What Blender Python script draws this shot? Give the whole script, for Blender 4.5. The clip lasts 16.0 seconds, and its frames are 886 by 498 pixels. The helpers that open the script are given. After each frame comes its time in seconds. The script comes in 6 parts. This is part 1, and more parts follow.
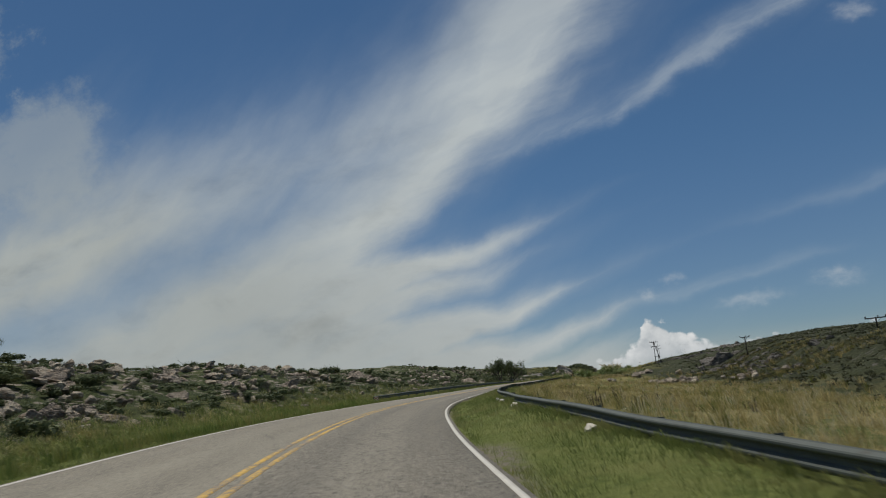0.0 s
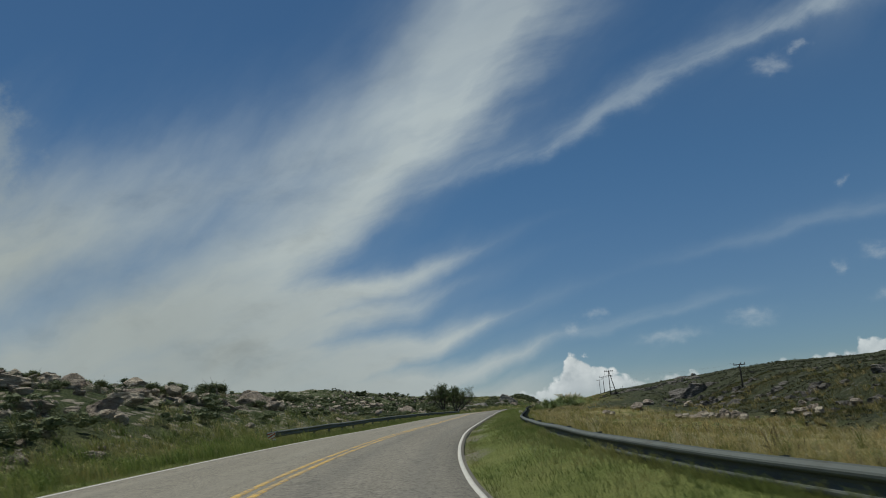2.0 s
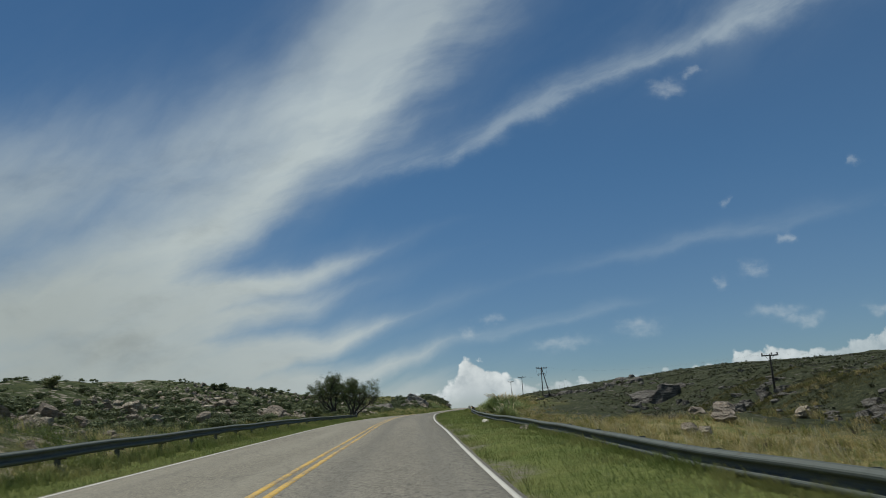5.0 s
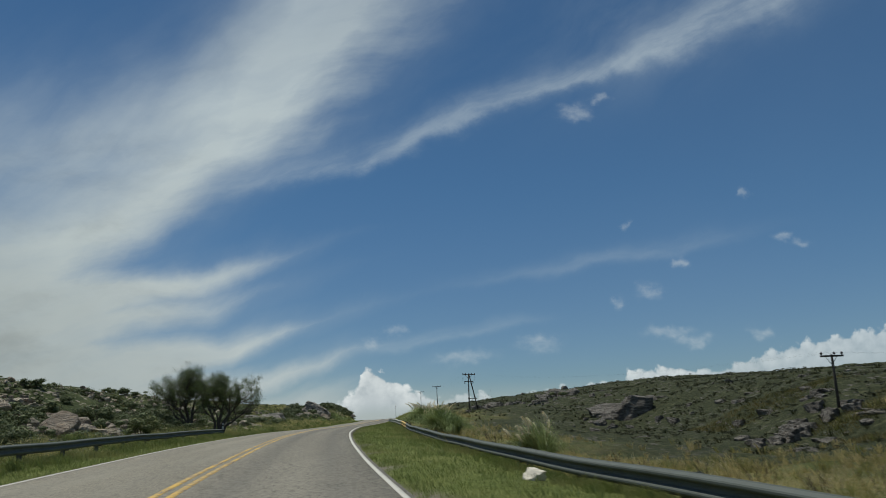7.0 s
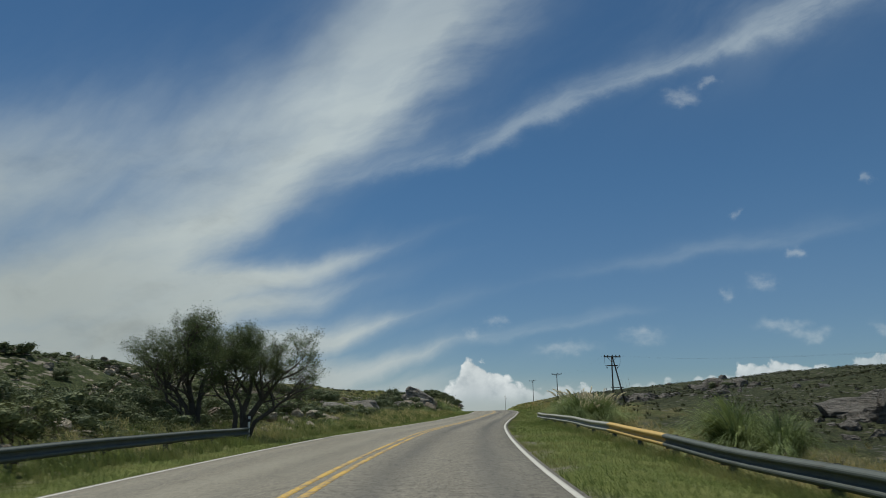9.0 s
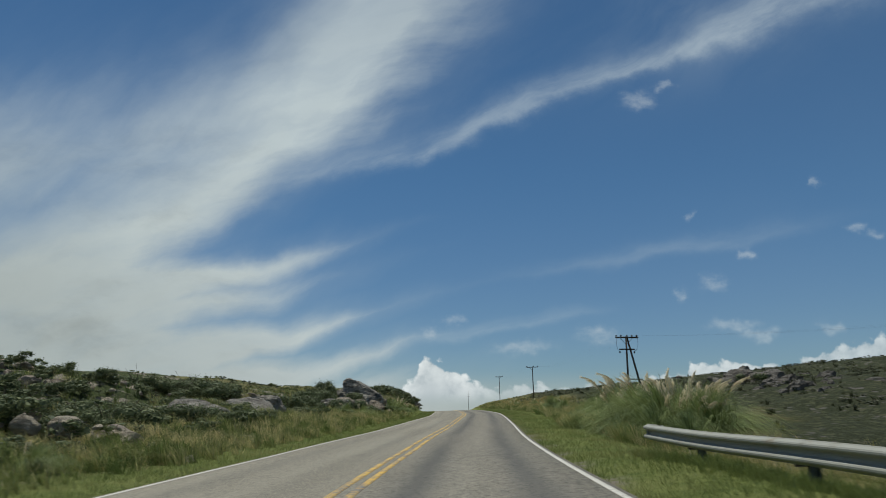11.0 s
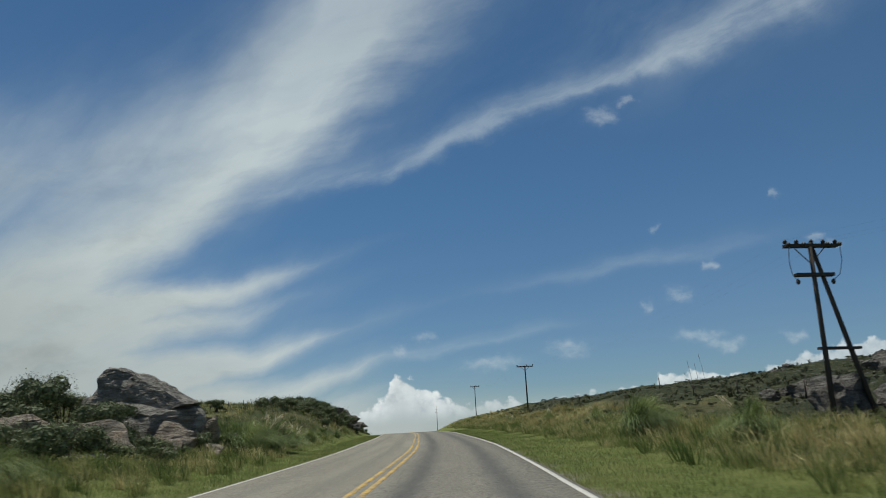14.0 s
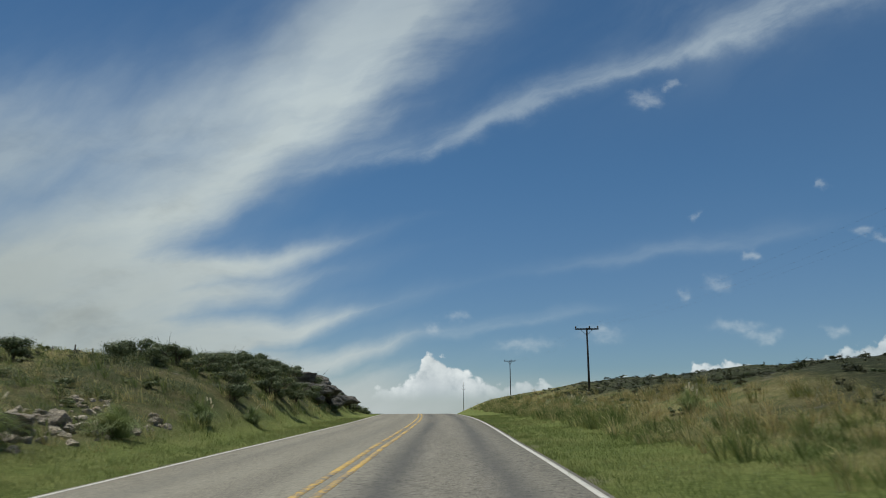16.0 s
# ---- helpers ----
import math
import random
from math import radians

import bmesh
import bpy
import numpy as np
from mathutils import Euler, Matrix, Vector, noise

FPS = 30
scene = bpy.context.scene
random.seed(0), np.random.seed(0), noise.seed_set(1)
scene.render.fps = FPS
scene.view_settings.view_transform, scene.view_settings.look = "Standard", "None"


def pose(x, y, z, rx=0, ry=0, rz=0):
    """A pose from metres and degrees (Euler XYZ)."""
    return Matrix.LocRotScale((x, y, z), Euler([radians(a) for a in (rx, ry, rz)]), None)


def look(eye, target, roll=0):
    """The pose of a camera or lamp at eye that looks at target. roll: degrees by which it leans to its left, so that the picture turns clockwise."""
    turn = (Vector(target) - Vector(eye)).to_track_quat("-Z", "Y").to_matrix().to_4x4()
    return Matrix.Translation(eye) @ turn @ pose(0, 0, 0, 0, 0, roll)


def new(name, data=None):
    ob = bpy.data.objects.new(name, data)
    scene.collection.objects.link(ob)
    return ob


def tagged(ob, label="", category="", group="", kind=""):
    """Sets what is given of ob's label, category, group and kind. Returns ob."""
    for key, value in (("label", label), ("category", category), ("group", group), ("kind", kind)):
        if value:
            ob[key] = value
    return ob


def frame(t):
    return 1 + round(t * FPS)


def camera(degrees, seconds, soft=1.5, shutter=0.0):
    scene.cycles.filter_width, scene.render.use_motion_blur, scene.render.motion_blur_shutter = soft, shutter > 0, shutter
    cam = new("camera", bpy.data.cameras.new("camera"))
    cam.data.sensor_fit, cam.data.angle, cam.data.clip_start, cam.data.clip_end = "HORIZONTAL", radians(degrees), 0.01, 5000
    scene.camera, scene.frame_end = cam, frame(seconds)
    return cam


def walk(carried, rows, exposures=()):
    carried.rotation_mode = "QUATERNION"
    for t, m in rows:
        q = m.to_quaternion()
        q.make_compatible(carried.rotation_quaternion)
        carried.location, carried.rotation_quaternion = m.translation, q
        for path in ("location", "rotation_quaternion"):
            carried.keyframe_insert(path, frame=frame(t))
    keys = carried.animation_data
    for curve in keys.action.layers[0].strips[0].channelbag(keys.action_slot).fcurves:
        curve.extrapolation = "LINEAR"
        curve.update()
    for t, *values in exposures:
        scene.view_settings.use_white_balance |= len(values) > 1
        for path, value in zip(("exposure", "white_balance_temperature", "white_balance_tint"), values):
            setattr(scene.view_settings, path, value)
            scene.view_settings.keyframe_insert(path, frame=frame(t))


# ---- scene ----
cam = camera(61.0, 16.0, soft=0.95, shutter=0.2)
PATH = [
    (0, (0.00, 0.00, -0.00), (-0.005, 1.962, 0.390), -6.00),
    (0.5, (-0.64, 7.16, 0.28), (-0.592, 9.114, 0.709), -5.02),
    (1, (-1.15, 14.17, 0.44), (-1.070, 16.121, 0.870), -5.44),
    (1.5, (-1.56, 20.95, 0.53), (-1.441, 22.886, 1.004), -4.93),
    (2, (-1.77, 27.61, 0.66), (-1.583, 29.549, 1.106), -4.84),
    (2.5, (-1.64, 34.54, 0.81), (-1.419, 36.483, 1.242), -4.05),
    (3, (-1.31, 41.56, 0.93), (-0.975, 43.476, 1.383), -4.86),
    (3.5, (-0.78, 48.70, 1.08), (-0.392, 50.618, 1.506), -4.54),
    (3.7, (-0.50, 51.59, 1.15), (-0.103, 53.510, 1.573), -4.40),
    (5.8, (3.94, 80.64, 1.66), (4.433, 82.523, 2.103), -4.71),
    (6, (4.53, 83.52, 1.72), (5.048, 85.397, 2.164), -5.44),
    (6.5, (5.83, 90.64, 1.86), (6.478, 92.478, 2.293), -4.48),
    (7, (6.96, 97.59, 2.00), (7.642, 99.420, 2.448), -2.63),
    (7.5, (8.13, 104.54, 2.14), (8.625, 106.432, 2.571), -2.55),
    (8, (9.41, 111.70, 2.27), (9.861, 113.608, 2.683), -2.95),
    (8.5, (10.73, 118.96, 2.39), (11.158, 120.868, 2.829), -4.03),
    (9, (12.14, 126.36, 2.52), (12.567, 128.267, 2.952), -1.17),
    (9.5, (13.84, 134.05, 2.68), (14.285, 135.948, 3.133), -2.91),
    (9.7, (14.59, 137.17, 2.75), (15.077, 139.060, 3.203), -2.67),
    (11.8, (22.83, 167.80, 2.98), (23.373, 169.681, 3.396), -1.13),
    (12, (23.87, 170.90, 3.03), (24.429, 172.774, 3.445), -1.45),
    (12.5, (26.53, 178.75, 3.15), (27.127, 180.612, 3.579), -2.21),
    (13, (29.25, 186.59, 3.26), (29.877, 188.437, 3.684), -2.08),
    (13.5, (31.92, 194.34, 3.39), (32.562, 196.188, 3.805), -1.86),
    (14, (34.59, 202.05, 3.49), (35.202, 203.895, 3.957), -3.08),
    (14.5, (37.30, 209.67, 3.59), (37.895, 211.520, 4.050), -2.89),
    (15, (39.93, 217.31, 3.71), (40.476, 219.177, 4.170), -0.16),
    (15.5, (42.52, 225.08, 3.81), (43.061, 226.955, 4.262), -0.03),
    (16, (45.06, 233.17, 3.87), (45.582, 235.055, 4.286), -0.28),
]
walk(cam, [(t, look(eye, target, roll)) for t, eye, target, roll in PATH],
     [(0, -0.05, 6500, 10), (1.0, -0.07, 6380, 7), (2.0, -0.09, 6300, 5), (3.7, -0.06, 6300, 5), (5.8, 0.05, 6300, 5), (9.7, 0.04, 6300, 5), (11.8, 0.17, 6300, 5), (16, 0.15, 6300, 5)])


# ---------------------------------------------------------------- light
SUN_ELEV, SUN_AZ = 75.0, -30.0   # degrees; azimuth from +y towards +x


class Graph:
    """Small shorthand for node trees."""

    def __init__(self, tree):
        self.t = tree
        tree.nodes.clear()

    def node(self, kind, **props):
        n = self.t.nodes.new(kind)
        for k, v in props.items():
            if k == "operation":
                n.operation = v
            elif k == "blend_type":
                n.blend_type = v
            elif k == "data_type":
                n.data_type = v
        return n

    def put(self, sock, v):
        if isinstance(v, bpy.types.NodeSocket):
            self.t.links.new(v, sock)
        elif v is not None:
            sock.default_value = v

    def m(self, op, a, b=0.0, c=None, clamp=False):
        n = self.node("ShaderNodeMath", operation=op)
        n.use_clamp = clamp
        self.put(n.inputs[0], a)
        self.put(n.inputs[1], b)
        if c is not None:
            self.put(n.inputs[2], c)
        return n.outputs[0]

    def add(self, a, b):
        return self.m("ADD", a, b)

    def sub(self, a, b):
        return self.m("SUBTRACT", a, b)

    def mul(self, a, b):
        return self.m("MULTIPLY", a, b)

    def step(self, x, lo, hi):
        """0 at lo, 1 at hi, smooth between."""
        n = self.node("ShaderNodeMapRange")
        n.interpolation_type = "SMOOTHSTEP"
        self.put(n.inputs["Value"], x)
        self.put(n.inputs["From Min"], lo)
        self.put(n.inputs["From Max"], hi)
        return n.outputs["Result"]

    def dot(self, v, w):
        n = self.node("ShaderNodeVectorMath", operation="DOT_PRODUCT")
        self.put(n.inputs[0], v)
        n.inputs[1].default_value = w
        return n.outputs["Value"]

    def vec(self, x, y, z=0.0):
        n = self.node("ShaderNodeCombineXYZ")
        for i, v in enumerate((x, y, z)):
            self.put(n.inputs[i], v)
        return n.outputs[0]

    def noise(self, v, scale, detail=4.0, rough=0.55, out="Fac"):
        n = self.node("ShaderNodeTexNoise")
        if v is not None:
            self.put(n.inputs["Vector"], v)
        n.inputs["Scale"].default_value = scale
        n.inputs["Detail"].default_value = detail
        n.inputs["Roughness"].default_value = rough
        return n.outputs["Fac" if out == "Fac" else "Color"]

    def voronoi(self, v, scale, feature="F1", out="Distance"):
        n = self.node("ShaderNodeTexVoronoi")
        n.feature = feature
        if v is not None:
            self.put(n.inputs["Vector"], v)
        n.inputs["Scale"].default_value = scale
        return n.outputs[out]

    def ramp(self, x, stops, interp="LINEAR"):
        n = self.node("ShaderNodeValToRGB")
        r = n.color_ramp
        r.interpolation = interp
        while len(r.elements) < len(stops):
            r.elements.new(0.5)
        for e, (p, c) in zip(r.elements, stops):
            e.position = p
            e.color = (*c, 1) if isinstance(c, tuple) else (c, c, c, 1)
        self.put(n.inputs[0], x)
        return n.outputs["Color"]

    def table(self, x, pairs):
        """A curve through (x, y) pairs, x ascending."""
        x0, x1 = pairs[0][0], pairs[-1][0]
        ys = [p[1] for p in pairs]
        lo, span = min(ys), max(ys) - min(ys)
        t = self.m("DIVIDE", self.sub(x, x0), x1 - x0, clamp=True)
        c = self.ramp(t, [((a - x0) / (x1 - x0), (b - lo) / span) for a, b in pairs])
        return self.m("MULTIPLY_ADD", c, span, lo)

    def mix(self, f, a, b, blend="MIX"):
        n = self.node("ShaderNodeMix", data_type="RGBA", blend_type=blend)
        n.clamp_factor = True
        self.put(n.inputs[0], f)
        for i, v in ((6, a), (7, b)):
            self.put(n.inputs[i], (*v, 1) if isinstance(v, tuple) and len(v) == 3 else v)
        return n.outputs[2]


def make_world():
    w = bpy.data.worlds.new("sky")
    scene.world = w
    w.use_nodes = True
    g = Graph(w.node_tree)
    sky = g.node("ShaderNodeTexSky")
    sky.sky_type = "NISHITA"
    sky.sun_disc = False
    sky.sun_elevation, sky.sun_rotation = radians(SUN_ELEV), radians(SUN_AZ)
    sky.altitude, sky.air_density, sky.dust_density, sky.ozone_density = 1500, 1.0, 0.6, 1.6
    d = g.node("ShaderNodeTexCoord").outputs["Generated"]
    # a plane that the clouds are laid on, 62 degrees wide about the road's direction
    m = pose(0, 0, 0, 90 + 12.5, 0, -16).to_3x3()
    right, up, ahead = m @ Vector((1, 0, 0)), m @ Vector((0, 1, 0)), m @ Vector((0, 0, -1))
    depth = g.dot(d, ahead)
    front = g.step(depth, 0.05, 0.3)
    safe = g.m("MAXIMUM", depth, 0.08)
    u0, v0 = g.m("DIVIDE", g.dot(d, right), safe), g.m("DIVIDE", g.dot(d, up), safe)
    uv0 = g.vec(u0, v0)

    def warp(scale, amount, seed, detail=3.0):
        n = g.node("ShaderNodeSeparateColor")
        g.put(n.inputs[0], g.noise(g.vec(g.add(u0, seed), v0, seed), scale, detail, 0.55, "Color"))
        return g.mul(g.sub(n.outputs[0], 0.5), amount), g.mul(g.sub(n.outputs[1], 0.5), amount)

    a, b = warp(3.0, 0.07, 3.1)
    c, e = warp(11.0, 0.03, 7.7, 5.0)
    u, v = g.add(u0, g.add(a, c)), g.add(v0, g.add(b, e))
    # streak noise, drawn out along the wind
    along = g.add(g.mul(u, 0.80), g.mul(v, 0.60))
    across = g.sub(g.mul(v, 0.80), g.mul(u, 0.60))
    wisp = g.noise(g.vec(g.mul(along, 1.5), g.mul(across, 4.6)), 2.4, 6.0, 0.58)
    flat = g.noise(g.vec(g.mul(g.add(u, g.mul(v, 0.3)), 2.0), g.mul(g.sub(v, g.mul(u, 0.22)), 11.0)), 1.9, 6.0, 0.6)
    soft = g.noise(g.vec(u, g.mul(v, 1.6), 4.0), 4.0, 5.0, 0.55)
    # great band of cirrus with fingers along its lower right edge
    vs = g.sub(v, g.mul(g.add(u, 0.15), 0.2))
    edge = g.table(vs, [(-0.26, 0.05), (-0.19, -0.06), (-0.172, -0.13), (-0.156, -0.025), (-0.138, -0.15), (-0.122, -0.22),
                        (-0.098, -0.095), (-0.08, -0.2), (-0.062, -0.27), (-0.037, -0.18), (-0.02, -0.24), (0.0, -0.15),
                        (0.02, -0.27), (0.04, -0.345), (0.056, -0.32), (0.07, -0.273), (0.106, -0.19), (0.143, -0.114),
                        (0.219, -0.009), (0.278, 0.067), (0.36, 0.17), (0.6, 0.42)])
    inside = g.sub(edge, u)
    right_side = g.step(g.add(inside, g.add(g.mul(g.sub(wisp, 0.5), 0.10), g.mul(g.sub(flat, 0.5), 0.14))), -0.07, 0.15)
    top = g.table(u, [(-1.4, 0.14), (-0.8, 0.15), (-0.6, 0.13), (-0.484, 0.13), (-0.37, 0.145), (-0.272, 0.19), (-0.2, 0.26), (-0.13, 0.36), (0.05, 0.75)])
    under = g.step(g.add(g.sub(top, v), g.mul(g.sub(wisp, 0.5), 0.07)), -0.14, 0.11)
    body = g.mul(right_side, under)
    haze = g.step(g.add(inside, g.mul(g.sub(wisp, 0.5), 0.25)), -0.20, 0.12)
    haze = g.mul(haze, g.step(g.add(g.sub(top, v), g.mul(g.sub(wisp, 0.5), 0.25)), -0.24, 0.1))
    band = g.add(g.mul(body, g.m("MULTIPLY_ADD", g.add(wisp, soft), 0.42, 0.44)), g.mul(haze, 0.20))
    # thinner blue window in the middle left of the band
    hole = g.mul(g.step(g.m("ABSOLUTE", g.sub(v, g.m("MULTIPLY_ADD", u, 0.20, 0.165))), 0.085, 0.0), g.step(u, -0.26, -0.52))
    band = g.m("SUBTRACT", band, g.mul(hole, 0.58), clamp=True)
    band = g.mul(band, g.table(v, [(-0.4, 1.0), (0.05, 1.0), (0.2, 0.93), (0.32, 0.70), (0.5, 0.5)]))
    band = g.mul(band, g.m("MULTIPLY_ADD", g.step(flat, 0.25, 0.6), 0.14, 0.86))

    def streak(points, width, lo, hi, fade, strength, slope, fray):
        """A thin streak of cirrus along a line, frayed into strands on its upper side."""
        c0 = g.table(u, points)
        off = g.m("DIVIDE", g.add(g.sub(v, c0), g.mul(g.sub(curl, 0.5), fray)), width)
        off = g.m("MULTIPLY", off, g.m("MULTIPLY_ADD", g.step(off, -0.5, 0.5), -0.40, 1.05))
        core = g.m("EXPONENT", g.mul(g.mul(off, off), -1.0))
        ends = g.mul(g.step(u, lo, lo + fade), g.step(u, hi, hi - fade))
        k = 1 / math.hypot(1, slope)
        a1, b1 = g.mul(g.add(u, g.mul(v, slope)), k), g.mul(g.sub(v, g.mul(u, slope)), k)
        strand = g.noise(g.vec(g.mul(a1, 5.0), g.mul(b1, 26.0), lo), 1.6, 6.0, 0.62)
        tone = g.m("MULTIPLY_ADD", g.step(g.m("MULTIPLY_ADD", strand, 0.7, g.mul(curl, 0.3)), 0.30, 0.68), 0.7, 0.3)
        return g.mul(g.mul(core, ends), g.mul(tone, strength))

    curl = g.noise(g.vec(u0, g.mul(v0, 1.3), 6.0), 13.0, 6.0, 0.65)
    wide = g.table(u, [(-0.2, 0.014), (0.1, 0.013), (0.3, 0.011), (0.42, 0.026), (0.7, 0.05)])
    s2 = streak([(-0.2, 0.098), (-0.145, 0.101), (-0.039, 0.114), (0.03, 0.152), (0.13, 0.198), (0.216, 0.232), (0.33, 0.262), (0.403, 0.285), (0.485, 0.325), (0.7, 0.43)],
                wide, -0.26, 0.75, 0.2, 0.46, 0.42, 0.034)
    s3 = streak([(0.0, -0.058), (0.043, -0.055), (0.268, -0.021), (0.53, 0.023), (0.8, 0.06)], 0.008, 0.02, 0.6, 0.25, 0.17, 0.16, 0.008)
    s4 = streak([(-0.1, -0.142), (-0.01, -0.133), (0.08, -0.12), (0.163, -0.105), (0.3, -0.08)], 0.006, -0.08, 0.24, 0.12, 0.22, 0.16, 0.007)
    # thin veil fanning out about the far end of the longest streak
    fan = g.mul(g.sub(g.sub(v, 0.035), g.table(u, [(0.03, 0.152), (0.216, 0.232), (0.403, 0.285), (0.7, 0.43)])), 1 / 0.075)
    fan = g.mul(g.m("EXPONENT", g.mul(g.mul(fan, fan), -1.0)), g.mul(g.step(u, 0.06, 0.36), g.step(wisp, 0.3, 0.7)))
    veiled = g.add(g.mul(fan, 0.17), g.mul(g.step(u, 0.1, 0.5), g.m("MULTIPLY_ADD", soft, 0.03, 0.0)))
    thin = g.m("ADD", g.add(s2, veiled), g.add(s3, s4), clamp=True)
    # small fair-weather puffs
    puffs = None
    a, b = warp(30.0, 0.06, 5.2, 6.0)
    pu, pv = g.add(u0, a), g.add(v0, g.mul(b, 0.6))
    fine = g.noise(g.vec(u0, g.mul(v0, 1.7), 9.0), 36.0, 6.0, 0.62)
    for cu, cv, ru, rv in ((0.357, -0.055, 0.022, 0.013), (0.313, -0.07, 0.012, 0.008), (0.402, -0.022, 0.012, 0.008), (0.324, 0.035, 0.007, 0.006),
                           (0.552, 0.013, 0.014, 0.008), (0.573, 0.002, 0.016, 0.007), (-0.025, -0.112, 0.013, 0.007), (0.008, -0.101, 0.018, 0.008), (0.098, -0.137, 0.045, 0.011),
                           (0.204, -0.122, 0.032, 0.012), (0.38, -0.114, 0.04, 0.009), (0.415, -0.125, 0.03, 0.009), (0.507, -0.118, 0.017, 0.011),
                           (0.492, 0.072, 0.007, 0.008), (0.262, 0.190, 0.026, 0.014), (0.292, 0.206, 0.012, 0.008)):
        p, q = g.mul(g.sub(pu, cu), 1 / ru), g.mul(g.sub(pv, cv), 1 / rv)
        r2 = g.add(g.mul(p, p), g.mul(q, q))
        one = g.m("EXPONENT", g.mul(r2, -0.9))
        puffs = one if puffs is None else g.m("MAXIMUM", puffs, one)
    puffs = g.mul(g.step(g.m("MULTIPLY_ADD", fine, 0.95, g.mul(puffs, 0.34)), 0.40, 1.15), g.step(puffs, 0.05, 1.0))
    # dull cloud high on the far side of the band
    p, q = g.mul(g.add(u, 0.93), 1 / 0.14), g.mul(g.sub(v, 0.235), 1 / 0.10)
    old = g.mul(g.step(g.add(g.add(g.mul(p, p), g.mul(q, q)), g.add(g.mul(g.sub(soft, 0.5), 2.5), g.mul(g.sub(curl, 0.45), 3.0))), 1.6, 0.1), 0.55)
    p, q = g.mul(g.add(u, 0.98), 1 / 0.12), g.mul(g.sub(v, 0.41), 1 / 0.10)
    old = g.add(old, g.mul(g.step(g.add(g.add(g.mul(p, p), g.mul(q, q)), g.mul(g.sub(curl, 0.42), 9.0)), 1.2, -0.6), 0.30))
    # towering cumulus low over the road and the bank of them to its right
    bump = g.sub(g.noise(g.vec(u0, v0, 2.0), 60.0, 5.0, 0.6), 0.5)
    lump = g.voronoi(g.vec(g.add(u0, g.mul(bump, 0.012)), v0), 55.0)
    tops = g.table(u0, [(-0.16, -0.215), (-0.11, -0.198), (-0.085, -0.190), (-0.062, -0.185), (-0.048, -0.176), (-0.040, -0.160), (-0.032, -0.146), (-0.022, -0.142), (-0.014, -0.152), (0.0, -0.159), (0.02, -0.170),
                        (0.042, -0.18), (0.07, -0.187), (0.1, -0.178), (0.14, -0.19), (0.165, -0.185), (0.24, -0.182), (0.29, -0.175), (0.327, -0.164), (0.38, -0.158), (0.432, -0.164), (0.492, -0.149), (0.58, -0.13), (0.8, -0.10)])
    rise = g.add(g.sub(tops, v0), g.add(g.mul(bump, 0.026), g.mul(g.sub(0.35, lump), 0.018)))
    tower = g.mul(g.step(rise, -0.001, 0.006), g.step(u0, -0.14, -0.06))
    tower = g.mul(tower, g.step(v0, -0.33, -0.21))
    tower = g.mul(tower, g.table(u0, [(-0.2, 1.0), (0.03, 1.0), (0.075, 0.5), (0.11, 0.75), (0.16, 0.35), (0.26, 0.45), (0.31, 0.8), (0.4, 0.85), (0.45, 0.65), (0.6, 0.7), (0.8, 0.55)]))
    low = g.step(v0, -0.165, -0.212)
    # colours
    blue = g.mix(1.0, sky.outputs[0], g.mix(g.step(v0, 0.12, -0.2), (0.835, 1.19, 1.37), (0.77, 0.99, 1.19)), "MULTIPLY")
    lit = g.m("MULTIPLY_ADD", soft, 0.3, 0.83)
    grey = g.step(g.add(u, g.mul(v, 1.5)), -0.05, -0.8)
    veil = g.mix(grey, (11.2, 12.2, 12.4), (8.8, 9.5, 9.2))
    lit = g.sub(lit, g.mul(g.mul(g.step(g.noise(g.vec(u, g.mul(v, 2.4), 1.5), 7.5, 5.0, 0.6), 0.46, 0.85), g.step(u, -0.12, -0.3)), 0.20))
    veil = g.mix(1.0, veil, g.vec(lit, lit, lit), "MULTIPLY")
    out = g.mix(band, blue, veil)
    out = g.mix(g.mul(g.step(v0, 0.12, -0.2), 0.06), out, (9.8, 9.8, 10.0))
    out = g.mix(g.mul(low, 0.45), out, (9.8, 10.2, 9.9))
    out = g.mix(thin, out, (11.0, 12.2, 12.8))
    out = g.mix(g.m("MINIMUM", old, 0.9), out, (7.6, 8.5, 8.7))
    out = g.mix(g.mul(puffs, 0.46), out, (12.6, 13.3, 13.6))
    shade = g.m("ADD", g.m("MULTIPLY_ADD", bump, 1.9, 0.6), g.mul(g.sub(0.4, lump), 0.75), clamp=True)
    shade = g.mul(shade, g.step(rise, 0.075, 0.0))
    white = g.mix(shade, (9.6, 10.4, 10.9), (16.2, 16.5, 16.4))
    out = g.mix(g.mul(tower, g.step(v0, -0.215, -0.19)), out, white)
    # the rest of the sky: scattered high cloud
    rest = g.noise(d, 2.2, 6.0, 0.6)
    other = g.mix(g.mul(g.step(rest, 0.45, 0.7), 0.8), blue, (10.0, 10.6, 10.8))
    out = g.mix(front, other, out)
    bg = g.node("ShaderNodeBackground")
    bg.inputs["Strength"].default_value = 0.044
    g.put(bg.inputs["Color"], out)
    g.put(g.node("ShaderNodeOutputWorld").inputs["Surface"], bg.outputs[0])


make_world()
sun = new("sun", bpy.data.lights.new("sun", "SUN"))
sun.data.energy, sun.data.angle, sun.data.color = 3.3, radians(0.6), (1.0, 0.95, 0.87)
sun.matrix_world = look((200 * math.sin(radians(SUN_AZ)), 200 * math.cos(radians(SUN_AZ)), 200 * math.tan(radians(SUN_ELEV))), (0, 0, 0))


